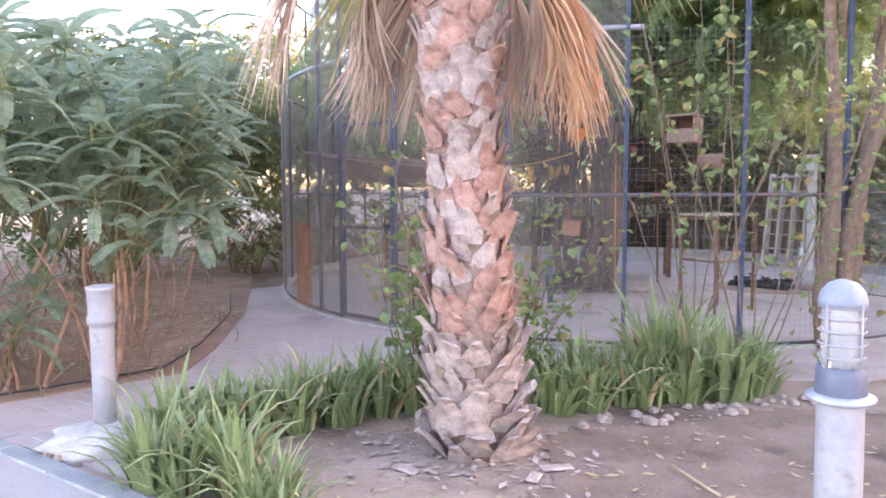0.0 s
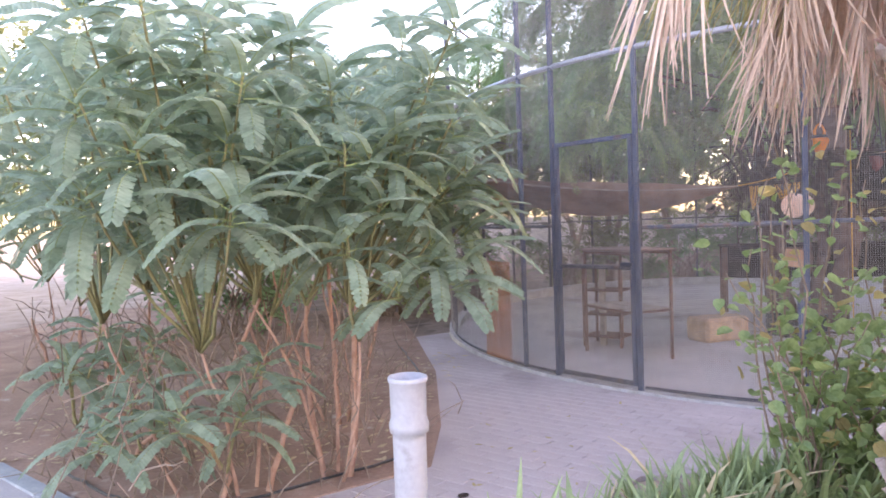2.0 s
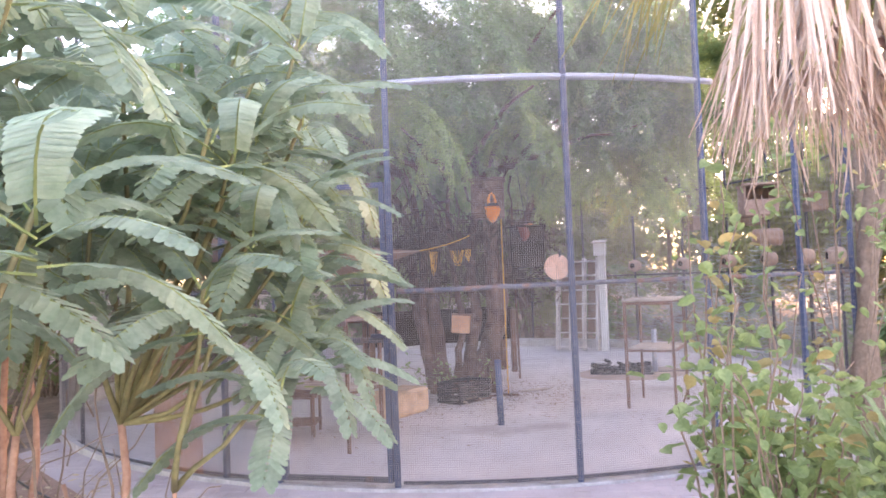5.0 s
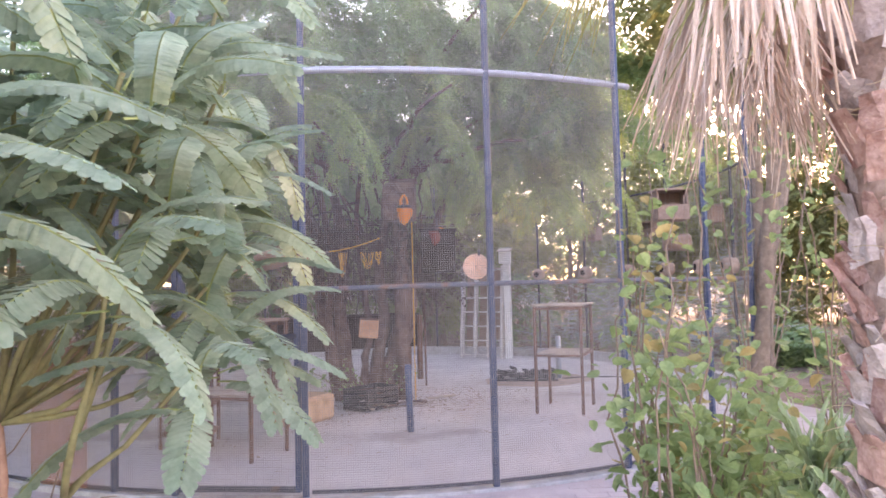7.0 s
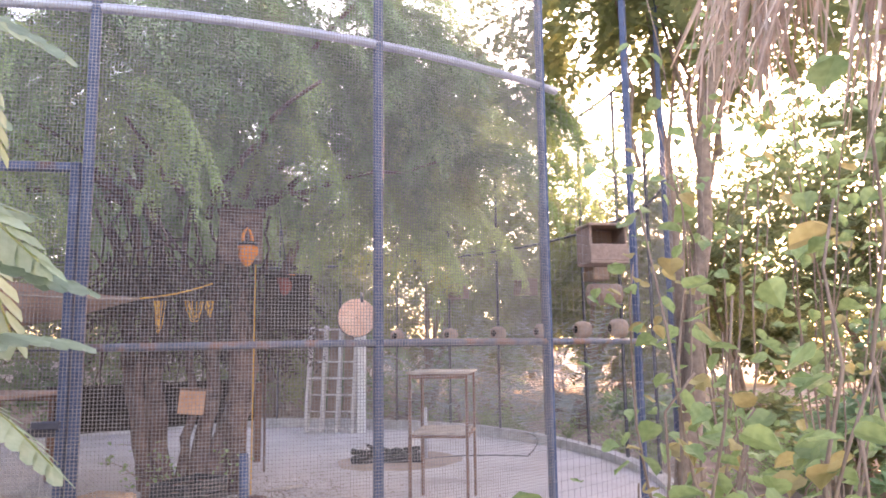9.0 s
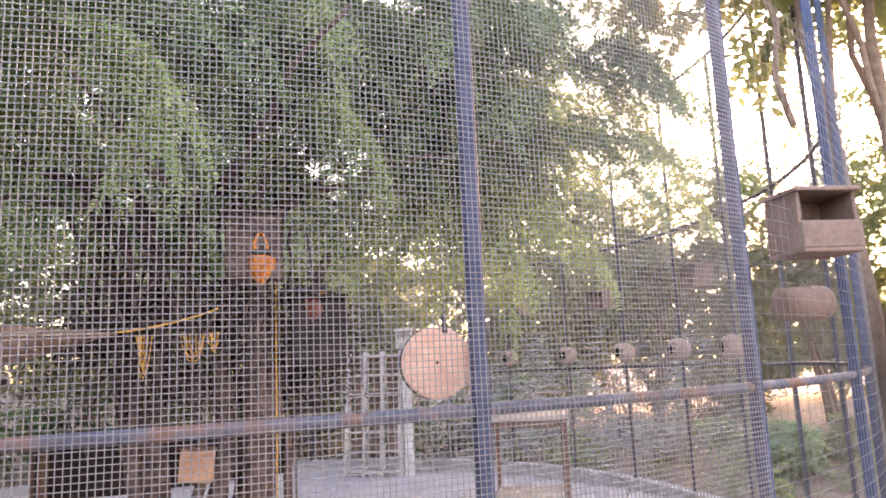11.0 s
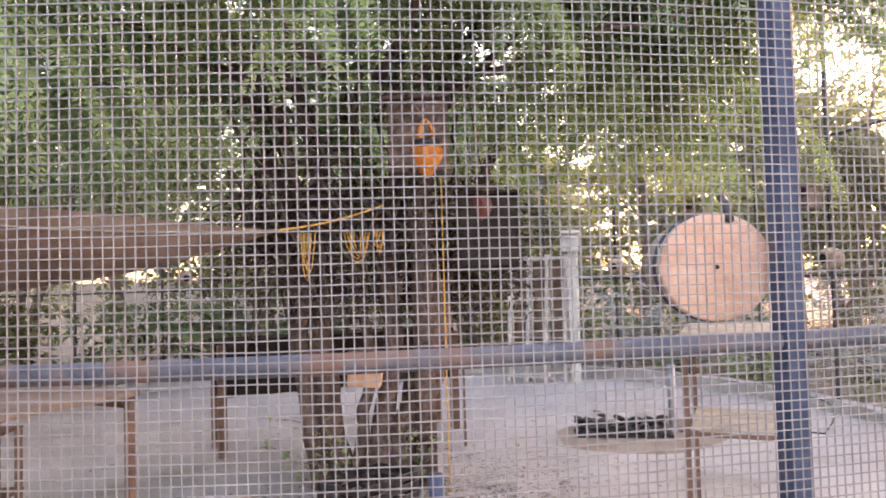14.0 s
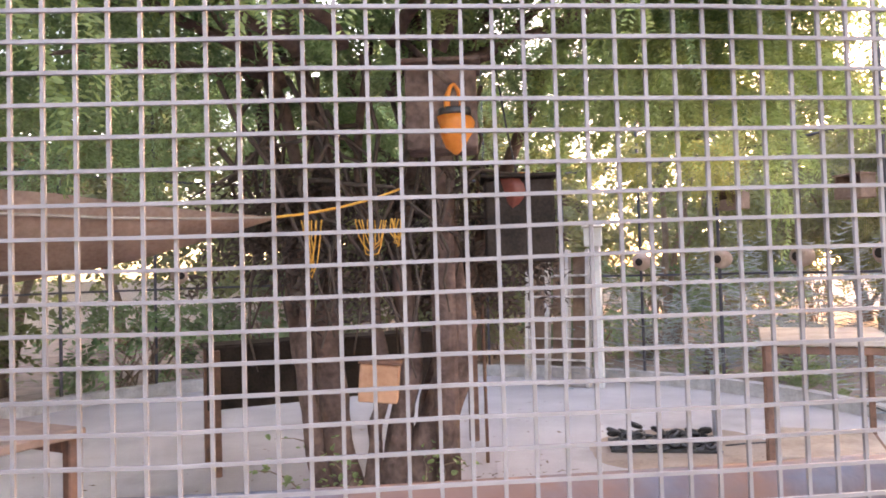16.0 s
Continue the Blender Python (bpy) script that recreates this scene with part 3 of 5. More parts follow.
part("collar", lathe("collar", [(0.062, 0.79), (0.066, 0.80), (0.062, 0.87), (0.060, 0.872)], NAVY, 24), lamp)
part("glass", lathe("glass", [(0.050, 0.872), (0.052, 0.885), (0.052, 1.03), (0.046, 1.045)], GLASS, 24), lamp)
part("bulb", lathe("bulb", [(0.016, 0.872), (0.018, 0.90), (0.030, 0.95), (0.028, 0.985), (0.012, 1.005)], PALE_PAINT, 14), lamp)
for z in (0.90, 0.935, 0.97, 1.005, 1.035):
    part("cage_ring", tube("cage_ring", [(0.057 * math.cos(t * math.pi / 10), 0.057 * math.sin(t * math.pi / 10), z) for t in range(21)], 0.0035, PALE_PAINT, 5), lamp)
for i in range(4):
    a = i * math.pi / 2 + 0.5
    part("cage_bar", tube("cage_bar", [(0.058 * math.cos(a), 0.058 * math.sin(a), z) for z in (0.87, 0.95, 1.045)], 0.004, PALE_PAINT, 5), lamp)
part("cap", lathe("cap", [(0.060, 1.035), (0.061, 1.05), (0.055, 1.075), (0.036, 1.098), (0.010, 1.108)], CAP_PAINT, 24), lamp)


# ---- strap-leaved clumps ----
def clump_mesh(k):
    r = random.Random(300 + k)
    v, f, mi = [], [], []
    for i in range(21):
        a, rad = r.uniform(0, 6.283), r.uniform(0.0, 0.09)
        ln, w, lean = r.uniform(0.24, 0.46), r.uniform(0.013, 0.023), r.uniform(0.06, 0.75)
        dry = r.random() < 0.07
        d = Vector((math.cos(a), math.sin(a), 0))
        s = Vector((-math.sin(a), math.cos(a), 0))
        o = len(v)
        n = 5
        for j in range(n + 1):
            t = j / n
            th = lean * (0.5 + 0.9 * t * t)
            p = d * (rad + ln * t * math.sin(th)) + Vector((0, 0, ln * t * math.cos(th) - 0.01))
            ww = w * (1 - t ** 2.2) + 0.001
            v += [p - s * ww, p - d * ww * 0.5, p + s * ww]
        for j in range(n):
            f += [(o + 3 * j, o + 3 * j + 1, o + 3 * j + 4, o + 3 * j + 3), (o + 3 * j + 1, o + 3 * j + 2, o + 3 * j + 5, o + 3 * j + 4)]
            mi += [1, 1] if dry else [0, 0]
    return mesh_of("strap_leaf_clump", v, f, [STRAP, STRAW], mi)


clumps = [clump_mesh(k) for k in range(6)]
FRONT = [(-0.98, 3.42), (-0.72, 3.62), (-0.33, 4.02), (0.19, 4.34), (1.02, 4.38), (1.71, 4.62), (2.45, 5.0)]
spots = []
for (x0, y0), (x1, y1) in zip(FRONT, FRONT[1:]):
    m = max(2, int(math.hypot(x1 - x0, y1 - y0) / 0.12))
    for i in range(m):
        t = i / m
        for row in range(3):
            spots.append((x0 + (x1 - x0) * t + rng.uniform(-.07, .07), y0 + (y1 - y0) * t + 0.05 + row * 0.17 + rng.uniform(-.06, .06), 1.0))
for i in range(14):
    spots.append((-0.95 + i * 0.062 + rng.uniform(-.05, .05), 3.25 - i * 0.03 + rng.uniform(-.12, .2), 0.95))
for i in range(7):
    spots.append((-0.3 + i * 0.16, 2.72 - i * 0.035 + rng.uniform(-.05, .06), 0.55))
for i in range(10):
    spots.append((1.9 + rng.uniform(-.3, .35), 4.95 + rng.uniform(-.2, .2), 1.5))
for i, (x, y, s) in enumerate(spots):
    s *= rng.uniform(0.8, 1.2)
    thing("strap_leaf_clump", "clump of long green strap leaves in the sandy bed", "plant", Matrix.Translation((x, y, 0.0)) @ pose(0, 0, 0, rng.uniform(-6, 6), rng.uniform(-6, 6), rng.uniform(0, 360)) @ Matrix.Diagonal((s, s, s * rng.uniform(0.9, 1.1), 1)), group="strap leaf clumps in the bed", data=clumps[i % 6])


# ---- shrubs with large feathered leaves ----
def feather_leaf(k, mat=SENNA):
    """One leaf: a bowed rib with pairs of blunt oblong leaflets, tip towards +x."""
    r = random.Random(400 + k)
    L, pairs, drop = 0.40, 20, r.uniform(0.07, 0.22)
    v, f, mi = [], [], []

    def rib(t):
        return Vector((L * t, 0, 0.05 * math.sin(t * 2.6) - drop * t ** 2.2))

    pts = [rib(i / 6) for i in range(7)]
    dv, df = tube_data(pts, [0.0035 * (1 - 0.6 * i / 6) for i in range(7)], 3)
    v, f = list(dv), list(df)
    mi = [1] * len(f)
    for i in range(pairs):
        t = 0.15 + 0.85 * i / (pairs - 1)
        p = rib(t)
        d = (rib(min(1, t + 0.02)) - rib(t - 0.02)).normalized()
        ln = (0.034 + 0.030 * t ** 0.7) * (1 - 0.35 * max(0, t - 0.85) / 0.15)
        w = 0.0128 * (0.9 + 0.12 * t)
        for sd_ in (-1, 1):
            side = Vector((0, sd_, 0))
            out = (side + d * (0.18 + 0.15 * t + 0.6 * max(0, t - 0.8) / 0.2) + Vector((0, 0, r.uniform(-0.05, 0.03) - 0.20))).normalized()
            acr = (d - out * d.dot(out)).normalized()
            nrm = acr.cross(out).normalized() * sd_
            acr = (acr + nrm * 0.14).normalized()
            o = len(v)
            sag = r.uniform(0.002, 0.009)
            for u, ww, h in ((0.02, 0.66, 0), (0.45, 1.04, 0.3), (0.93, 0.90, 0.8)):
                c = p + out * ln * u - Vector((0, 0, sag * h))
                v += [c - acr * w * ww + nrm * 0.0012, c, c + acr * w * ww + nrm * 0.0012]
            v.append(p + out * ln * 1.02 - Vector((0, 0, sag)))
            for j in range(2):
                f += [(o + 3 * j, o + 3 * j + 1, o + 3 * j + 4, o + 3 * j + 3), (o + 3 * j + 1, o + 3 * j + 2, o + 3 * j + 5, o + 3 * j + 4)]
                mi += [0, 0]
            f += [(o + 6, o + 7, o + 9), (o + 7, o + 8, o + 9)]
            mi += [0, 0]
    return mesh_of("leaf", v, f, [mat, RACHIS], mi)


leaves = [feather_leaf(k) for k in range(7)]
withered = [feather_leaf(k + 7, SENNA_DRY) for k in range(2)]
AISLE = [(-1.2, 1.3), (-1.95, 2.4), (-2.05, 2.75), (-1.6, 3.7), (-0.55, 5.1), (-0.3, 5.6)]


def aisle_gap(x, y):
    best = 9.0
    for (ax, ay), (bx, by) in zip(AISLE, AISLE[1:]):
        t = max(0, min(1, ((x - ax) * (bx - ax) + (y - ay) * (by - ay)) / ((bx - ax) ** 2 + (by - ay) ** 2)))
        best = min(best, math.hypot(x - ax - t * (bx - ax), y - ay - t * (by - ay)))
    return best


def shrub(base, tips, per=11, size=1.0, label="tall leafy shrub with large feathered grey-green leaves and bare reddish stems", low=1.0):
    x, y = base
    th = thing("shrub", label, "shrub", Matrix.Translation((x, y, 0.0)), group="feather-leaved shrubs")
    stems = max(2, len(tips) // 5)
    forks = []
    for i in range(stems):
        a = 6.283 * i / stems + rng.uniform(-.4, .4)
        top = Vector((math.cos(a) * rng.uniform(0.10, 0.48), math.sin(a) * rng.uniform(0.10, 0.48), low * rng.uniform(0.5, 0.95)))
        foot = Vector((math.cos(a) * 0.07, math.sin(a) * 0.07, -0.03))
        part("stem", tube("stem", bend(foot, top, (rng.uniform(-.06, .06), rng.uniform(-.06, .06), 0), 6, 0.012), [(0.019 - 0.0014 * k) * (0.62 + 0.38 * (i % 3 == 0)) for k in range(7)], STEM, 6, 0.2), th)
        forks.append(top)
    tv, tf = [], []
    for i in range(34):
        a = rng.uniform(0, 6.28)
        p0 = Vector((rng.gauss(0, .28), rng.gauss(0, .28), 0.0 if i % 2 else rng.uniform(.2, .7)))
        p1 = p0 + Vector((math.cos(a) * rng.uniform(.1, .45), math.sin(a) * rng.uniform(.1, .45), rng.uniform(.1, .6)))
        tv, tf = join((tv, tf), tube_data(bend(p0, p1, (rng.uniform(-.06, .06), rng.uniform(-.06, .06), 0.03), 4, 0.02), [0.006, 0.005, 0.004, 0.003, 0.002], 3))
    part("undergrowth", mesh_of("undergrowth", tv, tf, TWIG), th)["kind"] = "stuff"
    for tip in tips:
        q = Vector(tip) - Vector((x, y, 0))
        fk = min(forks, key=lambda p: (p - q).length)
        br = part("branch", tube("branch", bend(fk, q, (rng.uniform(-.05, .05), rng.uniform(-.05, .05), -0.06), 5, 0.012), [0.010, 0.009, 0.008, 0.007, 0.006, 0.006], YOUNG_STEM, 5, 0.15), th)
        for i in range(per):
            a = i * 137.5 + rng.uniform(-15, 15)
            up = 38 - 64 * i / per + rng.uniform(-10, 10)
            s = size * rng.uniform(0.72, 1.05)
            dirx, diry = math.cos(radians(a)), math.sin(radians(a))
            wx, wy = tip[0] + dirx * 0.42 * s, tip[1] + diry * 0.42 * s
            if aisle_gap(wx, wy) < 0.22 or aisle_gap(tip[0] + dirx * .2, tip[1] + diry * .2) < 0.22:
                continue
            old = i > per - 4 and rng.random() < 0.012
            s *= 0.65 if old else 1.0
            part("leaf", withered[i % 2] if old else leaves[rng.randrange(7)], br, Matrix.Translation(q + Vector((0, 0, -0.012 * i))) @ pose(0, 0, 0, 0, 0, a) @ pose(0, 0, 0, rng.uniform(-14, 14), -up, 0) @ Matrix.Diagonal((s, s, s, 1)))
    return th


def tips_in(x0, x1, y0, y1, z0, z1, n):
    out = []
    tries = 0
    while len(out) < n and tries < 3000:
        tries += 1
        p = (rng.uniform(x0, x1), rng.uniform(y0, y1), rng.uniform(z0, z1))
        if aisle_gap(p[0], p[1]) > 0.36 and all((Vector(p) - Vector(o)).length > 0.26 for o in out):
            out.append(p)
    return out


LOW_SHRUB = "low young shrub with feathered leaves close to the soil"
shrub((-2.10, 4.90), [(-1.60, 4.44, 1.10), (-1.66, 4.46, 1.48), (-1.62, 4.60, 1.78), (-1.45, 4.78, 1.55), (-1.40, 4.92, 1.90), (-1.78, 4.30, 1.72), (-1.46, 4.70, 2.10), (-1.38, 5.05, 1.35), (-1.42, 4.92, 1.12), (-1.50, 4.74, 1.28), (-1.80, 4.34, 1.34), (-1.36, 5.0, 1.65)] + tips_in(-2.5, -1.35, 4.4, 5.6, 1.50, 2.45, 19), low=1.15)
shrub((-2.45, 4.62), tips_in(-2.80, -2.05, 3.80, 4.7, 1.36, 2.40, 17), low=1.15)
shrub((-3.00, 4.95), tips_in(-3.6, -2.5, 4.2, 5.4, 1.40, 2.45, 19), low=1.15)
shrub((-2.72, 4.50), tips_in(-3.1, -2.35, 4.2, 4.7, 0.36, 0.72, 6), 9, 0.85, LOW_SHRUB, 0.3)
shrub((-3.55, 5.05), tips_in(-3.9, -3.2, 4.8, 5.4, 0.45, 0.85, 5), 9, 0.9, LOW_SHRUB, 0.3)
shrub((-2.45, 5.95), tips_in(-3.1, -1.7, 5.4, 6.7, 1.30, 2.55, 20), low=1.3)
shrub((-4.1, 5.9), tips_in(-4.8, -3.3, 5.2, 6.6, 1.25, 2.75, 22), low=1.2)
shrub((-2.75, 7.3), tips_in(-3.5, -2.0, 6.8, 8.2, 1.20, 2.9, 19), low=1.1)
shrub((-5.6, 7.2), tips_in(-6.6, -4.7, 6.5, 8.2, 1.1, 3.1, 22))
shrub((-3.9, 8.2), tips_in(-4.8, -3.0, 7.6, 9.2, 1.1, 3.1, 20))

# ---- trees ----
def spray(n, length, leaf, width, droop, seed, pairs=True):
    """A template twig: leaflets along a drooping line; quads as an array (n, 4, 3)."""
    r = random.Random(seed)
    out = []
    for i in range(n):
        t = (i + 0.5) / n
        p = np.array((length * t, 0, -droop * t * t))
        for s in ((-1, 1) if pairs else (1 if i % 2 else -1,)):
            d = np.array((0.55 + r.uniform(-.2, .2), s * 0.8, r.uniform(-.45, .25)))
            d /= np.linalg.norm(d)
            w = np.cross(d, (r.uniform(-.4, .4), r.uniform(-.4, .4), 1))
            w /= np.linalg.norm(w)
            l = leaf * r.uniform(0.7, 1.2)
            out.append([p, p + d * l * 0.5 + w * width, p + d * l, p + d * l * 0.5 - w * width])
    return np.array(out)


def crown_mesh(name, blobs, count, template, mat, seed, shell=0.45, gap=0.0, hang=0.6, clump=0):
    """Many twigs scattered through lobes, thicker towards their skin, with gaps by noise."""
    g = np.random.default_rng(seed)
    wts = np.array([b[3] * b[4] * b[5] for b in blobs]) ** 0.8
    quads = []
    got, heart = 0, None
    while got < count:
        b = blobs[g.choice(len(blobs), p=wts / wts.sum())]
        d = g.normal(size=3)
        d /= np.linalg.norm(d)
        rad = (shell + (1 - shell) * g.random()) ** 0.6
        p = np.array(b[:3]) + d * rad * np.array(b[3:6])
        if clump:
            if got % clump == 0 or heart is None:
                heart = p
            p = heart + g.normal(size=3) * np.array((0.18, 0.18, 0.12))
        if gap and noise.noise(Vector(p * 1.5) + Vector((seed, 0, 0))) < gap * g.random() - 0.25:
            continue
        got += 1
        yaw_, tilt, roll = math.atan2(d[1], d[0]) + g.normal() * 0.9, -hang * g.random() + 0.25 * d[2], g.normal() * 0.5
        R = np.array(Euler((roll, -tilt, yaw_)).to_matrix())
        quads.append((template * g.uniform(0.7, 1.3)) @ R.T + p)
    q = np.concatenate(quads)
    n = len(q)
    me = bpy.data.meshes.new(name)
    me.vertices.add(4 * n)
    me.vertices.foreach_set("co", q.reshape(-1).astype(np.float32))
    me.loops.add(4 * n)
    me.loops.foreach_set("vertex_index", np.arange(4 * n, dtype=np.int32))
    me.polygons.add(n)
    me.polygons.foreach_set("loop_start", np.arange(0, 4 * n, 4, dtype=np.int32))
    me.materials.append(mat)
    me.update(calc_edges=True)
    return me


def limbs(th, foot, heads, r0, mat=BARK, seg=8):
    for h in heads:
        a, b = Vector(foot), Vector(h)
        pts = bend(a, b, ((b.x - a.x) * -0.12, (b.y - a.y) * -0.12, 0.0), 8, 0.04)
        part("limb", tube("limb", pts, [r0 * (1 - 0.75 * (i / 8) ** 0.8) for i in range(9)], mat, seg, 0.25), th)


fine = spray(12, 0.40, 0.062, 0.0115, 0.16, 1)
mid = spray(7, 0.36, 0.105, 0.028, 0.09, 2)
big = spray(6, 0.52, 0.18, 0.052, 0.14, 3)
TREE = (1.75, 10.25)
tree = thing("aviary_tree", "large many-stemmed tree with feathery green crown inside the aviary", "tree")
STEMS = [  # radius at the foot, then places (across, along, height) from the tree's foot
    (0.125, (0.20, 0, -.03), (0.28, 0, .35), (0.44, 0, .75), (0.50, 0, 1.1), (0.44, 0, 1.6), (0.42, 0, 2.2), (0.55, 0.1, 3.2)),
    (0.105, (-0.18, .1, -.03), (-0.25, .1, .4), (-0.30, .1, .9), (-0.27, .15, 1.5), (-0.32, .2, 2.2), (-0.6, .3, 3.3)),
    (0.085, (0.06, -.05, -.03), (0.12, -.05, .4), (0.21, 0, .9), (0.16, 0, 1.5), (0.24, .1, 2.2), (0.3, .2, 3.3)),
    (0.05, (-.06, 0, -.03), (-.02, 0, .4), (0.05, .05, .8), (-.05, .1, 1.4), (-.1, .2, 2.2), (0, .4, 3.1)),
    (0.10, (-.32, .3, -.03), (-.46, .5, .6), (-.62, .7, 1.2), (-.68, .8, 2.0), (-1.1, 1.0, 3.3)),
    (0.06, (-.28, -.08, -.03), (-.36, -.12, .5), (-.42, -.08, 1.0), (-.36, 0, 1.7), (-.5, 0, 2.4), (-.9, -.2, 3.3)),
    (0.075, (.18, .32, -.03), (.3, .4, .6), (.55, .5, 1.3), (.9, .6, 2.2), (1.4, .8, 3.3))]
for r0, *places in STEMS:
    ends = [Vector((TREE[0] + 0.862 * u + 0.507 * w, TREE[1] - 0.507 * u + 0.862 * w, h)) for u, w, h in places]
    pts = []
    for p, q in zip(ends, ends[1:]):
        pts += [p.lerp(q, k / 4) + Vector((rng.uniform(-.012, .012), rng.uniform(-.012, .012), 0)) for k in range(4)]
    pts.append(ends[-1])
    part("stem", tube("stem", pts, [r0 * (1 - 0.6 * k / len(pts)) * (1 + 0.25 * math.exp(-k * 0.9)) for k in range(len(pts))], BARK, 10, 0.35), tree)
for i in range(14):
    a = i * 0.45
    limbs(tree, (TREE[0] + 0.6 * math.cos(a), TREE[1] + 0.6 * math.sin(a), 2.6), [(TREE[0] + rng.uniform(1.6, 2.8) * math.cos(a), TREE[1] + rng.uniform(1.6, 2.8) * math.sin(a), rng.uniform(2.5, 4.6))], 0.045, BARK, 5)
dry_twigs = thing("dry_branches", "dark tangle of dry branches hanging round the trunks", "branches", Matrix.Translation((TREE[0], TREE[1], 0)))
for i in range(60):
    a = rng.uniform(0, 6.28)
    top = Vector((math.cos(a) * rng.uniform(.2, .9), math.sin(a) * rng.uniform(.1, .8), rng.uniform(1.7, 2.6)))
    a += rng.uniform(-0.9, 0.9)
    low_ = Vector((math.cos(a) * rng.uniform(.2, 1.2), math.sin(a) * rng.uniform(.2, 1.0), rng.uniform(0.8, 2.1)))
    part("twig", tube("twig", bend(top, low_, (0, 0, 0.1), 5, 0.05), [0.016, 0.014, 0.012, 0.01, 0.008, 0.005], DRY_SHADED, 4), dry_twigs)
# leaf mass in the same darkened brown, deepening the shade between the stems
part("dead_leaves", crown_mesh("dead_leaves", [(0.0, 0.3, 1.75, 0.7, 0.5, 0.45), (0.9, 0.5, 1.75, 0.6, 0.5, 0.5)], 520, fine, DRY_SHADED, 19, 0.2, 0.1), dry_twigs)["kind"] = "stuff"
LOBES = [(1.3, 10.4, 4.1, 2.6, 2.4, 1.6), (0.6, 9.3, 3.6, 1.5, 1.2, 0.75), (2.4, 9.6, 3.4, 1.3, 1.2, 0.75), (3.6, 10.6, 3.7, 1.4, 1.5, 1.1), (-0.6, 10.8, 3.2, 1.6, 1.7, 1.1), (1.4, 12.2, 3.1, 2.2, 1.5, 1.3), (1.6, 9.2, 4.2, 1.9, 1.3, 1.2), (-0.2, 9.2, 3.9, 1.2, 1.0, 0.75), (4.3, 10.4, 4.4, 1.3, 1.3, 1.0), (2.9, 9.3, 4.6, 1.4, 1.2, 1.1), (4.3, 9.0, 3.9, 1.1, 0.9, 1.0), (3.5, 8.6, 3.5, 0.9, 0.7, 0.8)]


def bough_mesh(name, blobs, boughs, twigs, template, mat, seed, shell=0.55, long=(0.7, 1.3), fall=0.7):
    """Drooping boughs: twigs set to both sides along arching lines that start in the lobes and hang at their ends."""
    g = np.random.default_rng(seed)
    wts = np.array([b[3] * b[4] * b[5] for b in blobs]) ** 0.75
    quads = []
    for _ in range(boughs):
        b = blobs[g.choice(len(blobs), p=wts / wts.sum())]
        d = g.normal(size=3)
        d /= np.linalg.norm(d)
        start = np.array(b[:3]) + d * (shell + (1 - shell) * g.random()) * np.array(b[3:6]) * 0.8
        flat = np.array((d[0] + g.normal() * 0.35, d[1] + g.normal() * 0.35, 0.0))
        flat /= np.linalg.norm(flat) + 1e-6
        L, rise = g.uniform(*long), g.uniform(0.0, 0.45)
        side = np.array((-flat[1], flat[0], 0.0))
        for k in range(twigs):
            t = (k + g.random()) / twigs
            p = start + flat * L * t * (1 - 0.25 * t) + np.array((0, 0, L * (rise * t - fall * t * t)))
            tan = flat * (1 - 0.5 * t) + np.array((0, 0, rise - 2 * fall * t))
            x = tan * 0.9 + side * (1 if k % 2 else -1) * g.uniform(0.5, 1.1) + np.array((0, 0, g.uniform(-0.5, 0.15)))
            x /= np.linalg.norm(x)
            y = np.cross((g.normal() * 0.3, g.normal() * 0.3, 1.0), x)
            y /= np.linalg.norm(y)
            R = np.stack((x, y, np.cross(x, y)))
            quads.append((template * (g.uniform(0.75, 1.15) * (1.05 - 0.45 * t))) @ R + p)
    q = np.concatenate(quads)
    n = len(q)
    me = bpy.data.meshes.new(name)
    me.vertices.add(4 * n)
    me.vertices.foreach_set("co", q.reshape(-1).astype(np.float32))
    me.loops.add(4 * n)
    me.loops.foreach_set("vertex_index", np.arange(4 * n, dtype=np.int32))
    me.polygons.add(n)
    me.polygons.foreach_set("loop_start", np.arange(0, 4 * n, 4, dtype=np.int32))
    me.materials.append(mat)
    me.update(calc_edges=True)
    return me


part("crown", bough_mesh("crown", LOBES, 640, 30, fine, FEATHER, 11), tree)["kind"] = "stuff"
hanging = spray(14, 0.36, 0.058, 0.0105, 0.2, 5)
LOW_LOBES = [(0.2, 8.7, 3.0, 1.0, 0.6, 0.45), (1.5, 8.8, 3.15, 0.9, 0.6, 0.45), (2.6, 9.0, 2.9, 0.8, 0.6, 0.5), (3.6, 9.4, 2.7, 0.8, 0.7, 0.6), (4.3, 9.8, 3.2, 0.8, 0.8, 0.7), (4.4, 8.9, 3.5, 0.9, 0.8, 0.7), (-0.9, 9.2, 2.6, 0.8, 0.7, 0.5), (3.9, 9.2, 3.9, 0.9, 0.8, 0.7)]
# low outer boughs in the lit leaf colour, against the darker crown
part("hanging_spray", bough_mesh("hanging_spray", LOW_LOBES, 96, 30, hanging, LIT_SPRAY_LEAF, 12, 0.3, (0.6, 1.1), 0.8), tree)["kind"] = "stuff"


part("yellowing_spray", bough_mesh("yellowing_spray", [(5.6, 11.4, 2.5, 0.8, 0.6, 0.3)], 14, 20, hanging, YELLOW_LEAF, 13, 0.3, (0.4, 0.8), 0.5), tree, label="yellowing end of a hanging bough")["kind"] = "stuff"
limbs(tree, (3.0, 10.7, 3.0), [(5.5, 11.4, 2.75)], 0.03, BARK, 5)


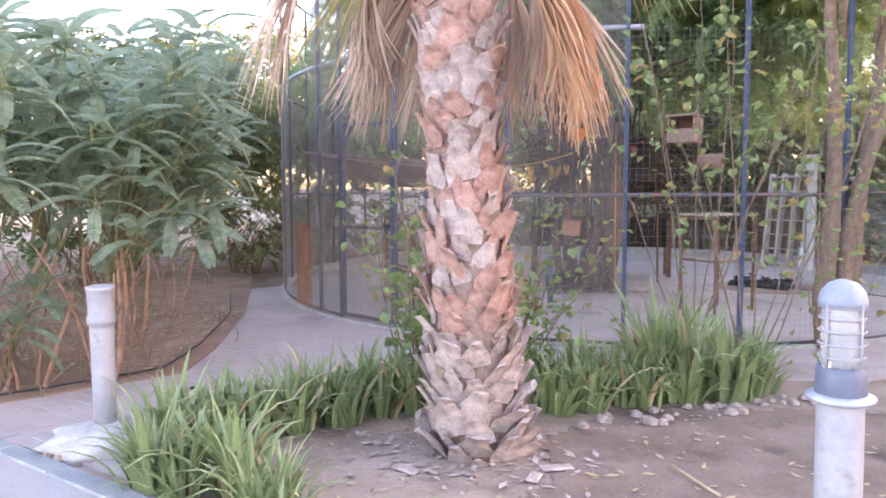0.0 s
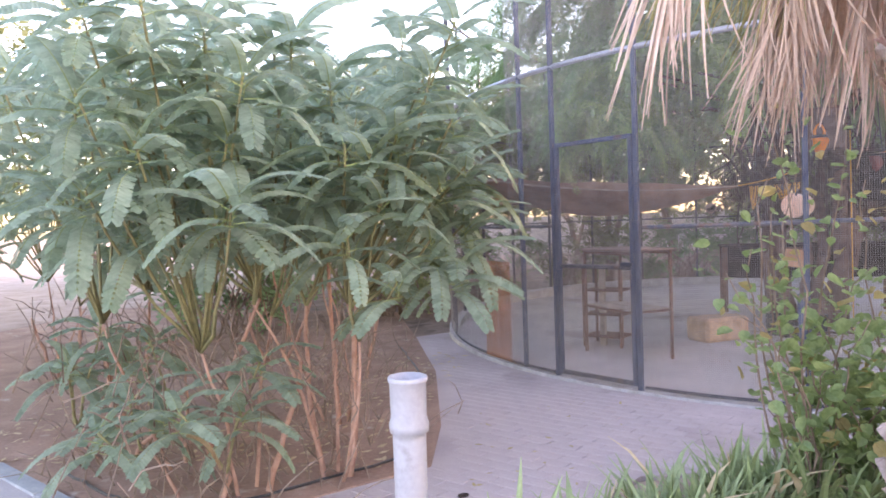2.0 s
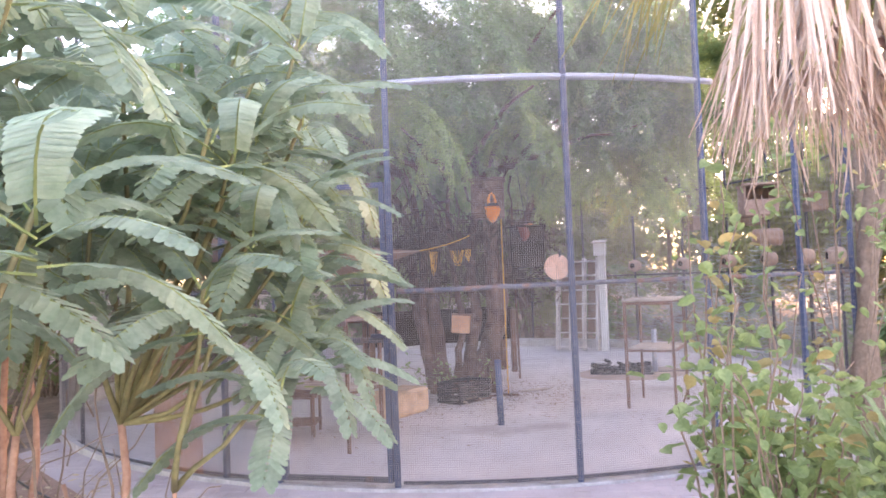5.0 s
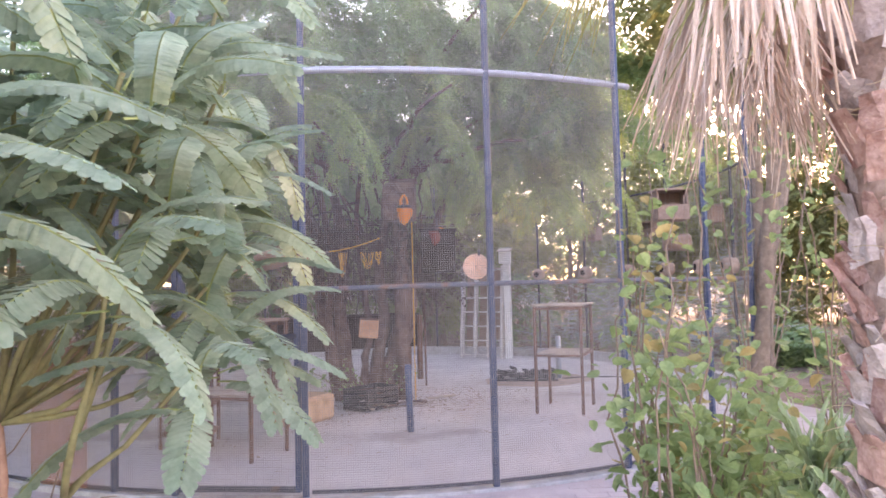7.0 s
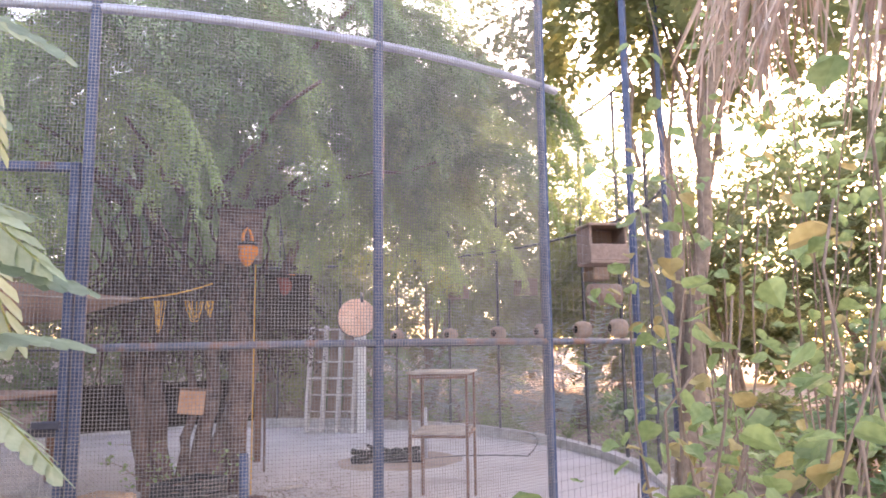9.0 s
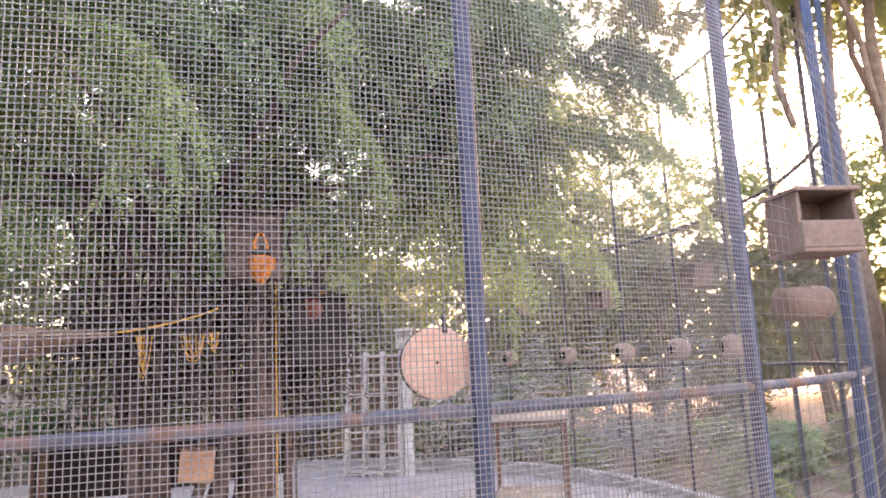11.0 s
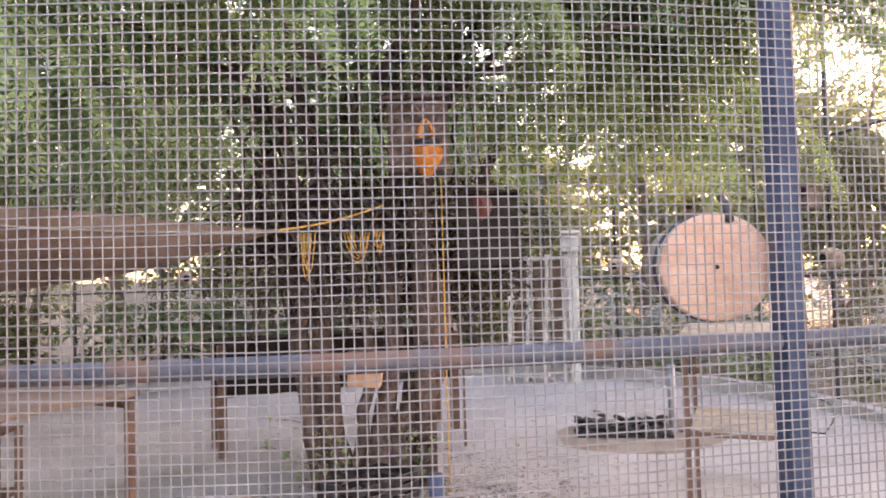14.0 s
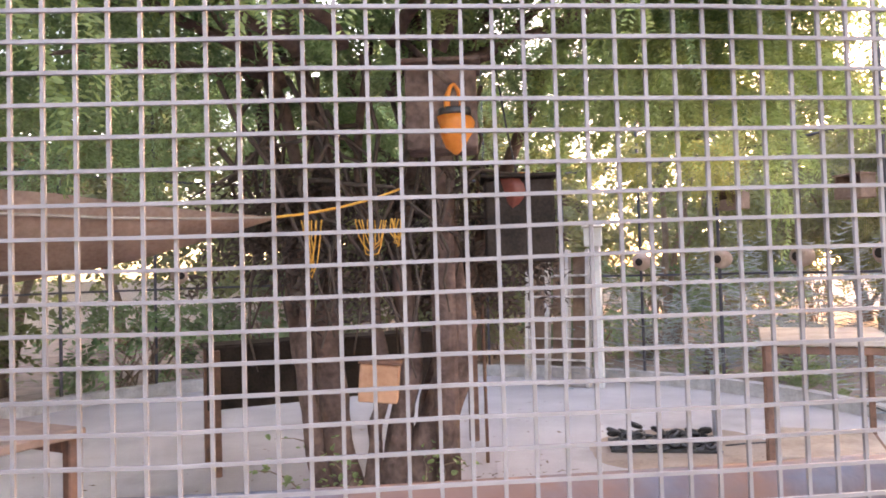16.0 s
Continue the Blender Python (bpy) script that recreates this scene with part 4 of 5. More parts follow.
def far_tree(x, y, h, spread, low, mat=FAR_LEAF, count=2550, seed=1, template=mid, gap=0.35, stems=3, name="tree", label="bushy broad-leaved tree standing behind the aviary"):
    th = thing(name, label, "tree", Matrix.Translation((x, y, 0)), group="trees round the aviary")
    r = random.Random(seed)
    blobs = []
    for i in range(5):
        a = r.uniform(0, 6.28)
        blobs.append((math.cos(a) * spread * 0.5, math.sin(a) * spread * 0.5, low + (h - low) * r.uniform(0.3, 0.75), spread * r.uniform(0.5, 0.75), spread * r.uniform(0.5, 0.75), (h - low) * r.uniform(0.25, 0.42)))
    for i in range(stems):
        b = blobs[i]
        limbs(th, (r.uniform(-.1, .1), r.uniform(-.1, .1), -0.05), [(b[0], b[1], b[2])], 0.07 + 0.02 * r.random(), TWIG, 6)
    for i in range(6):
        b = blobs[i % 5]
        limbs(th, (b[0] * 0.5, b[1] * 0.5, b[2] * 0.6), [(b[0] + r.uniform(-.5, .5) * spread, b[1] + r.uniform(-.5, .5) * spread, b[2] + r.uniform(0, 0.9))], 0.025, TWIG, 4)
    part("crown", crown_mesh("crown", blobs, count, template, mat, seed, 0.3, gap), th)["kind"] = "stuff"
    return th


far_tree(-5.5, 11.5, 3.9, 2.4, 1.0, seed=21, count=1680)
far_tree(-3.2, 14.5, 4.4, 2.6, 1.2, seed=22, count=1680)
far_tree(-0.2, 17.0, 6.0, 2.8, 1.2, seed=23, count=1840)
far_tree(3.4, 18.0, 5.8, 2.8, 1.2, seed=24, count=1840)
far_tree(6.8, 16.8, 5.4, 2.6, 1.1, seed=25, count=3200)
far_tree(9.3, 15.0, 6.6, 2.4, 1.0, seed=26, count=2500, gap=0.2)
far_tree(12.5, 13.2, 6.3, 2.7, 1.0, seed=27, count=2200, gap=0.3)
far_tree(14.5, 10.6, 6.0, 2.7, 1.0, seed=28, count=1700, gap=0.3)
far_tree(13.5, 7.6, 5.6, 2.6, 1.0, seed=29, count=1200, gap=0.3)
far_tree(10.0, 6.2, 6.6, 2.4, 1.1, seed=30, count=1500, gap=0.3)
far_tree(3.40, 6.28, 5.6, 1.7, 3.3, seed=31, count=700, gap=0.35)
far_tree(7.6, 4.0, 6.2, 2.3, 1.2, seed=32, count=900, gap=0.4)
far_tree(-8.5, 9.0, 5.4, 2.6, 0.8, seed=33, count=900)
far_tree(-7.5, 5.8, 4.6, 2.2, 0.6, seed=34, count=800)
far_tree(-7.0, 15.5, 4.6, 3.0, 1.0, seed=35, count=1100)
far_tree(17, 16, 5.5, 3.0, 0.8, seed=36, count=1380, template=big)
far_tree(10, 21, 6.2, 3.2, 0.8, seed=37, count=1380, template=big)
far_tree(2, 24, 7, 3.6, 0.8, seed=38, count=1530, template=big)
far_tree(-6, 22, 7, 3.6, 0.8, seed=39, count=1530, template=big)
far_tree(19, 6, 5.4, 3.0, 0.6, seed=40, count=1300, template=big)
for i, (x, y, h, s) in enumerate(((22, 22, 6.0, 3.6), (16, 26, 6.5, 3.8), (8, 28, 7.0, 4), (-1, 29, 7.5, 4), (-10, 26, 7.0, 4), (-13, 18, 6.5, 3.6), (-14, 11, 6.0, 3.4), (24, 13, 5.0, 3.4), (25, 4, 5.2, 3.6), (-12, 6, 5.5, 3.2), (20, -3, 6, 3.6), (14, -4, 6, 3.2))):
    far_tree(x, y, h, s, 0.3, seed=80 + i, count=2000 if 0 < x and y > 0 else 450, template=big, gap=0.15)
far_tree(12.5, 2.2, 5.4, 2.6, 0.8, seed=41, count=1300, template=big)


def low_palm(x, y, h, seed):
    th = thing("low_palm", "young grey-green feather palm on the sand", "palm tree", Matrix.Translation((x, y, 0)), group="young palms behind the aviary")
    r = random.Random(seed)
    v, f = [], []
    for i in range(26):
        a, up = r.uniform(0, 6.28), r.uniform(0.35, 1.35)
        L = h * r.uniform(0.7, 1.1)
        d, s = Vector((math.cos(a), math.sin(a), 0)), Vector((-math.sin(a), math.cos(a), 0))
        for j in range(16):
            t = (j + 1) / 16
            p = d * L * t * math.cos(up) * (1 + 0.2 * t) + Vector((0, 0, L * (t * math.sin(up) - 0.35 * t * t)))
            for q in (-1, 1):
                e = p + (s * q * 0.75 + d * 0.5 + Vector((0, 0, r.uniform(0, .35)))).normalized() * 0.26 * (1.15 - t * 0.7)
                w = Vector((0, 0, 0.008))
                o = len(v)
                v += [p - w, p + w, e]
                f.append((o, o + 1, o + 2))
    part("crown", mesh_of("crown", v, f, GREY_LEAF), th)["kind"] = "stuff"
    part("trunk", lathe("trunk", [(0.16, -0.02), (0.15, 0.2), (0.12, 0.35), (0.05, 0.42)], BARK, 12), th)


for x, y, h, s in ((7.6, 12.6, 2.8, 1), (7.9, 11.7, 3.0, 2), (8.2, 14.2, 2.8, 3), (10.5, 12.6, 2.8, 4), (8.4, 10.6, 2.9, 5)):
    low_palm(x, y, h, s)


def hedge(x, y, sx, sy, h, mat, seed, count=170):
    th = thing("bush", "twiggy open bush with small leaves", "bush", Matrix.Translation((x, y, 0)), group="low bushes behind the aviary")
    r = random.Random(seed)
    for i in range(20):
        limbs(th, (r.uniform(-.25, .25) * sx, r.uniform(-.25, .25) * sy, -0.03), [(r.uniform(-.8, .8) * sx, r.uniform(-.8, .8) * sy, h * r.uniform(0.5, 1.05))], 0.016, TWIG, 4)
    part("crown", crown_mesh("crown", [(0, 0, h * 0.6, sx, sy, h * 0.45)], count, mid, mat, seed, 0.2, 0.5), th)["kind"] = "stuff"


for i, (x, y, sx, sy, h) in enumerate(((-2.6, 13.4, 1.0, 0.7, 1.5), (-1.0, 15.2, 1.1, 0.7, 1.4), (1.2, 16.0, 1.1, 0.6, 1.2), (-3.6, 11.6, 0.9, 0.8, 1.3), (-5.2, 9.8, 1.0, 0.8, 1.3), (4.8, 16.2, 0.9, 0.6, 1.1), (8.2, 9.2, 0.5, 0.5, 0.6), (9.6, 8.4, 0.6, 0.5, 0.6), (5.2, 5.2, 0.9, 0.7, 1.5), (6.4, 6.2, 0.8, 0.6, 1.3), (7.4, 14.8, 1.0, 0.7, 1.5), (6.3, 16.0, 1.0, 0.7, 1.6), (9.8, 14.0, 1.1, 0.8, 1.5), (11.2, 11.4, 1.0, 0.8, 1.3), (3.0, 16.9, 1.1, 0.7, 1.5))):
    hedge(x, y, sx, sy, h, FAR_LEAF if i % 2 else FEATHER, 60 + i)
for i in range(9):
    a = radians(24 + 8.2 * i)
    hedge(5.5 + 13.5 * math.cos(a), 9.0 + 11.5 * math.sin(a), 1.6, 1.3, 2.2 + 0.5 * (i % 3), FAR_LEAF, 140 + i, 420)
wall = thing("boundary_wall", "low pale plastered boundary wall far behind the trees", "wall", kind="structure")
part("wall", box_mesh("wall", 44, 0.2, 1.5, WALL_PAINT, 0.02), wall, pose(4, 30, -0.02, 0, 0, -8))


# ---- vines between palm and fence ----
def vine_leaf(k, mat):
    r = random.Random(500 + k)
    v = [(0, 0, 0)]
    ring_pts = [(0.004, 0.020), (0.022, 0.034), (0.046, 0.032), (0.068, 0.016)]
    for x, y in ring_pts:
        v.append((x, -y, 0.006 + r.uniform(-.004, .004)))
    v.append((0.084, 0, -0.012))
    for x, y in ring_pts[::-1]:
        v.append((x, y, 0.006 + r.uniform(-.004, .004)))
    v += [(0.035, 0, -0.003), (0.065, 0, -0.008)]
    f = [(0, 1, 2, 10), (2, 3, 11, 10), (3, 4, 5, 11), (5, 6, 7, 11), (7, 8, 10, 11), (8, 9, 0, 10)]
    return mesh_of("leaf", v, f, mat)


vine_green, vine_dry = [vine_leaf(k, VINE) for k in range(4)], [vine_leaf(k, VINE_DRY) for k in range(2)]


def vine(base, ends, n, dry, size, label, spread=0.09, name="vine", top=0.6):
    th = thing(name, label, "plant", Matrix.Translation((base[0], base[1], 0)))
    lines = []
    for e in ends:
        q = Vector(e) - Vector((base[0], base[1], 0))
        pts = bend((rng.uniform(-.05, .05), rng.uniform(-.05, .05), -0.02), q, (rng.uniform(-.1, .1), rng.uniform(-.1, .1), 0.12), 8, 0.02)
        lines.append((pts, part("stem", tube("stem", pts, [0.0065 - 0.0005 * i for i in range(9)], TWIG, 5), th)))
    for i in range(n):
        pts, stem_ob = lines[i % len(lines)]
        t = (rng.random() ** top) * 7.98
        p = pts[int(t)].lerp(pts[int(t) + 1], t % 1) + Vector((rng.gauss(0, spread), rng.gauss(0, spread), rng.gauss(0, spread)))
        if p.z < 0.03 or aisle_gap(p.x + base[0], p.y + base[1]) < (0.25 if p.z < 1.0 else 0.45):
            continue
        s = size * rng.uniform(0.6, 1.25)
        part("leaf", (vine_dry if rng.random() < dry else vine_green)[rng.randrange(2)], stem_ob, Matrix.Translation(p) @ pose(0, 0, 0, rng.uniform(-50, 50), rng.uniform(-30, 60), rng.uniform(0, 360)) @ Matrix.Diagonal((s, s, s, 1)))
    return th


LEAFY = "leafy green climber sprawling low beside the palm"
vine((0.34, 4.62), [(0.09, 4.52, 0.85), (0.24, 4.47, 0.72), (0.39, 4.47, 0.9), (0.54, 4.52, 0.8), (0.14, 4.67, 1.0), (0.49, 4.72, 1.1), (0.64, 4.57, 0.6), (0.01, 4.57, 0.5)], 285, 0.06, 0.95, LEAFY, 0.11, top=0.9)
vine((0.49, 4.57), [(0.24, 4.39, 0.6), (0.49, 4.37, 0.75), (0.69, 4.47, 0.95), (0.79, 4.67, 0.8), (0.29, 4.82, 0.9), (0.09, 4.72, 0.7)], 270, 0.08, 0.92, LEAFY, 0.11, top=0.9)
vine((0.64, 4.82), [(0.39, 4.57, 0.45), (0.64, 4.52, 0.7), (0.94, 4.72, 0.9), (1.09, 4.77, 0.6), (0.49, 4.87, 0.8), (0.79, 4.92, 0.5)], 270, 0.08, 0.92, LEAFY, 0.13, top=0.9)
vine((0.19, 4.72), [(0.04, 4.57, 1.35), (0.07, 4.67, 1.2), (0.24, 4.87, 1.6), (0.44, 4.87, 1.75), (0.17, 4.62, 1.0)], 90, 0.15, 0.72, "thin climber with few green leaves on long stems", 0.06)
vine((0.75, 5.0), [(0.4, 5.0, 0.9), (0.8, 4.9, 1.15), (1.2, 5.1, 1.3), (0.6, 5.1, 1.5), (1.4, 5.2, 1.0), (1.0, 5.2, 0.7), (0.95, 5.1, 1.7)], 180, 0.42, 0.68, "yellowing climber with dry leaves near the fence", 0.12)
vine((0.15, 4.48), [(-0.10, 4.30, 1.22), (-0.16, 4.34, 0.95), (-0.04, 4.28, 1.80), (-0.02, 4.36, 1.5), (-0.20, 4.30, 1.12), (0.0, 4.3, 0.72)], 84, 0.12, 0.80, "thin climber with few green leaves on long stems", 0.07, top=0.5)
TALL = "tall green climber with rounded leaves hanging before the fence"
vine((2.0, 5.5), [(1.2, 5.3, 2.1), (1.6, 5.2, 2.4), (2.2, 5.3, 2.7), (2.7, 5.4, 2.2), (2.4, 5.5, 1.8), (3.0, 5.6, 2.6), (1.5, 5.5, 2.9), (2.0, 5.4, 3.2)], 160, 0.12, 0.82, TALL, 0.2, top=0.3)
vine((2.35, 5.15), [(1.5, 4.9, 2.2), (2.0, 4.8, 2.5), (2.6, 4.9, 2.3), (3.0, 4.9, 2.0), (1.9, 5.0, 1.9), (2.5, 5.0, 1.75), (3.2, 5.0, 2.7)], 190, 0.12, 0.82, TALL, 0.22, top=0.25)
vine((2.9, 5.3), [(2.6, 5.2, 1.5), (3.2, 5.2, 1.9), (3.5, 5.3, 2.6), (2.9, 5.4, 2.2), (3.3, 5.3, 1.1), (2.6, 5.2, 0.9)], 130, 0.3, 0.75, TALL, 0.2)

# ---- inside the aviary ----
FZ = 0.018


def iron_table(m, w, dpt, h, shelf, label, top_mat):
    th = thing("iron_table", label, "table", m)
    leg = box_mesh("leg", 0.026, 0.026, h - 0.02, RUST, 0.003)
    for sx in (-1, 1):
        for sy in (-1, 1):
            part("leg", leg, th, pose(sx * (w / 2 - 0.015), sy * (dpt / 2 - 0.015), 0))
    part("tabletop", box_mesh("tabletop", w + 0.02, dpt + 0.02, 0.022, top_mat, 0.004), th, pose(0, 0, h - 0.02))
    for sy in (-1, 1):
        part("apron", box_mesh("apron", w - 0.06, 0.02, 0.03, RUST, 0.003), th, pose(0, sy * (dpt / 2 - 0.015), h - 0.055))
        part("stretcher", box_mesh("stretcher", w - 0.06, 0.022, 0.022, RUST, 0.003), th, pose(0, sy * (dpt / 2 - 0.015), shelf))
    for sx in (-1, 1):
        part("stretcher", box_mesh("stretcher", 0.022, dpt - 0.06, 0.022, RUST, 0.003), th, pose(sx * (w / 2 - 0.015), 0, shelf))
    part("shelf", box_mesh("shelf", w - 0.05, dpt - 0.07, 0.012, WOOD, 0.003), th, pose(0, 0, shelf + 0.023))
    return th


iron_table(pose(2.975, 8.255, FZ, 0, 0, -53), 0.48, 0.66, 1.06, 0.55, "tall rusty iron table with wooden top and lower shelf", WOOD)
iron_table(pose(-0.36, 8.44, FZ, 0, 0, 123), 0.80, 0.46, 1.04, 0.45, "tall rusty iron stand with brown board top", BROWN_BOARD)

rack = thing("iron_rack", "rusty three-tier iron rack on the aviary floor", "rack", pose(-0.52, 9.0, FZ, 0, 0, -25))
for sx in (-1, 1):
    for sy in (-1, 1):
        part("leg", box_mesh("leg", 0.024, 0.024, 0.84, RUST, 0.003), rack, pose(sx * 0.2, sy * 0.16, 0))
for z in (0.1, 0.33, 0.58, 0.825):
    part("tier", box_mesh("tier", 0.43, 0.35, 0.014, RUST, 0.003), rack, pose(0, 0, z))
part("post", box_mesh("post", 0.06, 0.05, 0.82, WOOD, 0.004), rack, pose(-0.05, -0.02, 0.0))

# long dark bench behind the tree
bench = thing("dark_bench", "long dark board bench on wooden legs behind the tree", "bench", pose(1.09, 11.6, FZ, 0, 0, -5.5))
part("front_board", box_mesh("front_board", 2.1, 0.03, 0.44, DARK_BOARD, 0.006), bench, pose(1.03, 0.0, 0.46))
part("seat", box_mesh("seat", 2.1, 0.36, 0.03, DARK_BOARD, 0.006), bench, pose(1.03, 0.2, 0.88))
for x in (0.03, 2.06):
    for y in (-0.03, 0.34):
        part("leg", box_mesh("leg", 0.07, 0.06, 0.88, RUST, 0.006), bench, pose(x, y, 0.0, 0, 0, 0))


def lean_tube(name, a, b, r, mat, label, cat, seg=10):
    a = Vector(a)
    return thing(name, label, cat, Matrix.Translation(a), data=tube(name, [Vector((0, 0, 0)), (Vector(b) - a) * 0.5, Vector(b) - a], r, mat, seg))


lean_tube("pipe_stub", (1.18, 8.28, FZ - 0.01), (1.17, 8.29, 0.60), 0.03, BLUE_PAINT, "short upright blue pipe stub in the floor", "pipe")
lean_tube("pipe_stub", (4.57, 10.14, FZ - 0.01), (4.57, 10.14, 0.58), 0.034, GALV, "short upright grey pipe stub in the floor", "pipe")
lean_tube("pole", (2.85, 10.75, FZ - 0.01), (2.80, 10.70, 2.25), 0.014, RUST, "thin rusty pole standing beside the tree", "pole", 6)
# stands in for a thin hanging strap; its foot down to the floor is added
lean_tube("pole", (2.10, 9.75, FZ - 0.01), (2.08, 9.72, 2.2), 0.006, ROPE, "thin orange-brown rod standing in for a sunlit hanging strap", "pole", 6)
lean_tube("timber_post", (2.05, 9.95, FZ - 0.01), (2.02, 9.90, 2.35), 0.075, BARK, "rough timber post beside the tree trunk", "post", 8)

# tray with perforated black rubber mat
tray = thing("rubber_mat", "crumpled black rubber mat with holes on the floor", "mat", pose(4.17, 10.32, FZ, 0, 0, -40))
for i in range(5):
    for j in range(9):
        h = 0.045 + 0.13 * abs(noise.noise((i * 0.9, j * 0.7, 2)))
        part("rib", tube("rib", [(-0.36 + 0.085 * j + 0.042 * math.cos(t), -0.14 + 0.065 * i + 0.034 * math.sin(t), h + 0.022 * math.sin(t + i)) for t in [k * math.pi / 4 for k in range(9)]], 0.016, BLACK, 5), tray)
part("sheet", box_mesh("sheet", 0.80, 0.40, 0.03, BLACK, 0.008), tray, pose(0, 0, -0.002))
stain = thing("floor_stain", "round patch of damp sand round the mat", "stain", kind="structure", data=mesh_of("floor_stain", [(4.25 + 0.75 * math.cos(t * 0.1745) * (1 + 0.12 * noise.noise((t * 0.3, 0, 0))), 10.2 + 0.65 * math.sin(t * 0.1745) * (1 + 0.12 * noise.noise((0, t * 0.3, 0))), FZ + 0.003) for t in range(36)], [tuple(range(36))], SAND))
hose_me = tube("hose", bend((0, 0, 0), (0.85, -0.75, 0), (0.1, 0.12, 0), 8, 0.0) + bend((0.85, -0.75, 0), (1.5, -0.2, 0.16), (0.1, -0.1, 0.05), 6, 0.0)[1:], 0.008, BLACK, 5)
thing("hose", "thin black hose lying on the floor", "hose", Matrix.Translation((4.55, 10.05, FZ + 0.006)), data=hose_me)

# green weeds on the sand outside the ring
def weed_mesh(k):
    r = random.Random(700 + k)
    v, f = [], []
    for i in range(16):
        a, up, L = r.uniform(0, 6.28), r.uniform(0.5, 1.4), r.uniform(0.2, 0.5)
        dd = Vector((math.cos(a) * math.cos(up), math.sin(a) * math.cos(up), math.sin(up)))
        s = Vector((-math.sin(a), math.cos(a), 0))
        dv, df = tube_data([Vector((0, 0, -0.01)), dd * L * 0.5, dd * L], [0.004, 0.003, 0.001], 3)
        v, f = join((v, f), (dv, df))
        for j in range(6):
            p = dd * L * (0.3 + 0.7 * j / 5)
            e = p + (s * (1 if j % 2 else -1) + dd * 0.4 + Vector((0, 0, r.uniform(-.4, .3)))).normalized() * r.uniform(0.05, 0.09)
            w = dd * 0.016
            o = len(v)
            v += [p, (p + e) / 2 + w, e, (p + e) / 2 - w]
            f.append((o, o + 1, o + 2, o + 3))
    return mesh_of("weed", v, f, VINE)


weeds = [weed_mesh(k) for k in range(4)]
wr = random.Random(91)
for i in range(46):
    p = ring(wr.uniform(-62, 40), 0.25 + 2.4 * wr.random() ** 1.3, 0.0)
    s = wr.uniform(0.5, 1.25)
    thing("weed", "small yellow-green weed growing in the sand", "plant", Matrix.Translation((p.x, p.y, ground_z(p.x, p.y))) @ pose(0, 0, 0, 0, 0, wr.uniform(0, 360)) @ Matrix.Diagonal((s, s, s, 1)), group="weeds outside the aviary", data=weeds[i % 4])

# pallet shelf and white post against the far fence
pallet = thing("pallet_shelf", "weathered pallet shelf standing against the far fence", "shelf", pose(5.23, 13.45, FZ, -6, 0, -58))
for i in range(4):
    part("board", box_mesh("board", 0.045, 0.12, 1.62, PALE_BOARD, 0.004), pallet, pose(0.02 + i * 0.25, 0, 0))
for i in range(7):
    part("shelf_board", box_mesh("shelf_board", 0.80, 0.13, 0.02, PALE_BOARD, 0.003), pallet, pose(0.40, 0, 0.05 + i * 0.25))
for i in range(3):
    part("back_board", box_mesh("back_board", 0.17, 0.014, 1.3, BROWN_BOARD, 0.003), pallet, pose(0.145 + i * 0.25, 0.07, 0.3))
wp = thing("white_post", "white painted post standing by the pallet shelf", "post", pose(5.74, 12.72, FZ, 0, 0, -55), data=box_mesh("white_post", 0.11, 0.09, 1.75, WHITE_WOOD, 0.006))
nest = thing("nest_box", "small white nest box hung on the post", "nest box", pose(5.66, 12.66, 1.66, 0, 0, -45))
part("body", box_mesh("body", 0.20, 0.16, 0.22, WHITE_WOOD, 0.006), nest)
part("roof", box_mesh("roof", 0.24, 0.22, 0.02, WOOD, 0.004), nest, pose(0, -0.02, 0.226, 12))

# crate block, stump blocks round the trunk
crate = thing("wooden_block", "squat pale wooden block on the aviary floor", "block", pose(0.62, 9.34, FZ, 0, 0, 32))
part("body", box_mesh("body", 0.56, 0.34, 0.25, WARM_WOOD, 0.03), crate)
part("cut_end", box_mesh("cut_end", 0.012, 0.30, 0.21, DISC_WOOD, 0.004), crate, pose(0.282, 0, 0.02))
black_crate = thing("plastic_crate", "black slatted plastic crate at the tree's foot", "crate", pose(1.50, 9.66, FZ, 0, 0, 22))
for z in (0.0, 0.06, 0.12, 0.18):
    for sy in (-1, 1):
        part("slat", box_mesh("slat", 0.52, 0.012, 0.042, BLACK, 0.003), black_crate, pose(0, sy * 0.16, z))
    for sx in (-1, 1):
        part("slat", box_mesh("slat", 0.012, 0.306, 0.042, BLACK, 0.003), black_crate, pose(sx * 0.252, 0, z))
for sx in (-1, 1):
    for sy in (-1, 1):
        part("corner", box_mesh("corner", 0.03, 0.03, 0.225, BLACK, 0.004), black_crate, pose(sx * 0.238, sy * 0.148, 0))
part("bottom", box_mesh("bottom", 0.49, 0.30, 0.012, BLACK, 0.003), black_crate)
dark_nest = thing("nest_box", "large black nest box hung beside the trunk", "nest box", pose(2.36, 9.62, 1.44, 0, 0, -33))
part("body", box_mesh("body", 0.38, 0.26, 0.46, DARK_BOARD, 0.012), dark_nest)
part("roof", box_mesh("roof", 0.42, 0.32, 0.02, DARK_BOARD, 0.004), dark_nest, pose(0, -0.02, 0.462))
part("hanger", tube("hanger", [(0, 0, 0.48), (-0.05, 0.1, 0.8), (-0.1, 0.2, 1.2)], 0.006, DARK_METAL, 5), dark_nest)

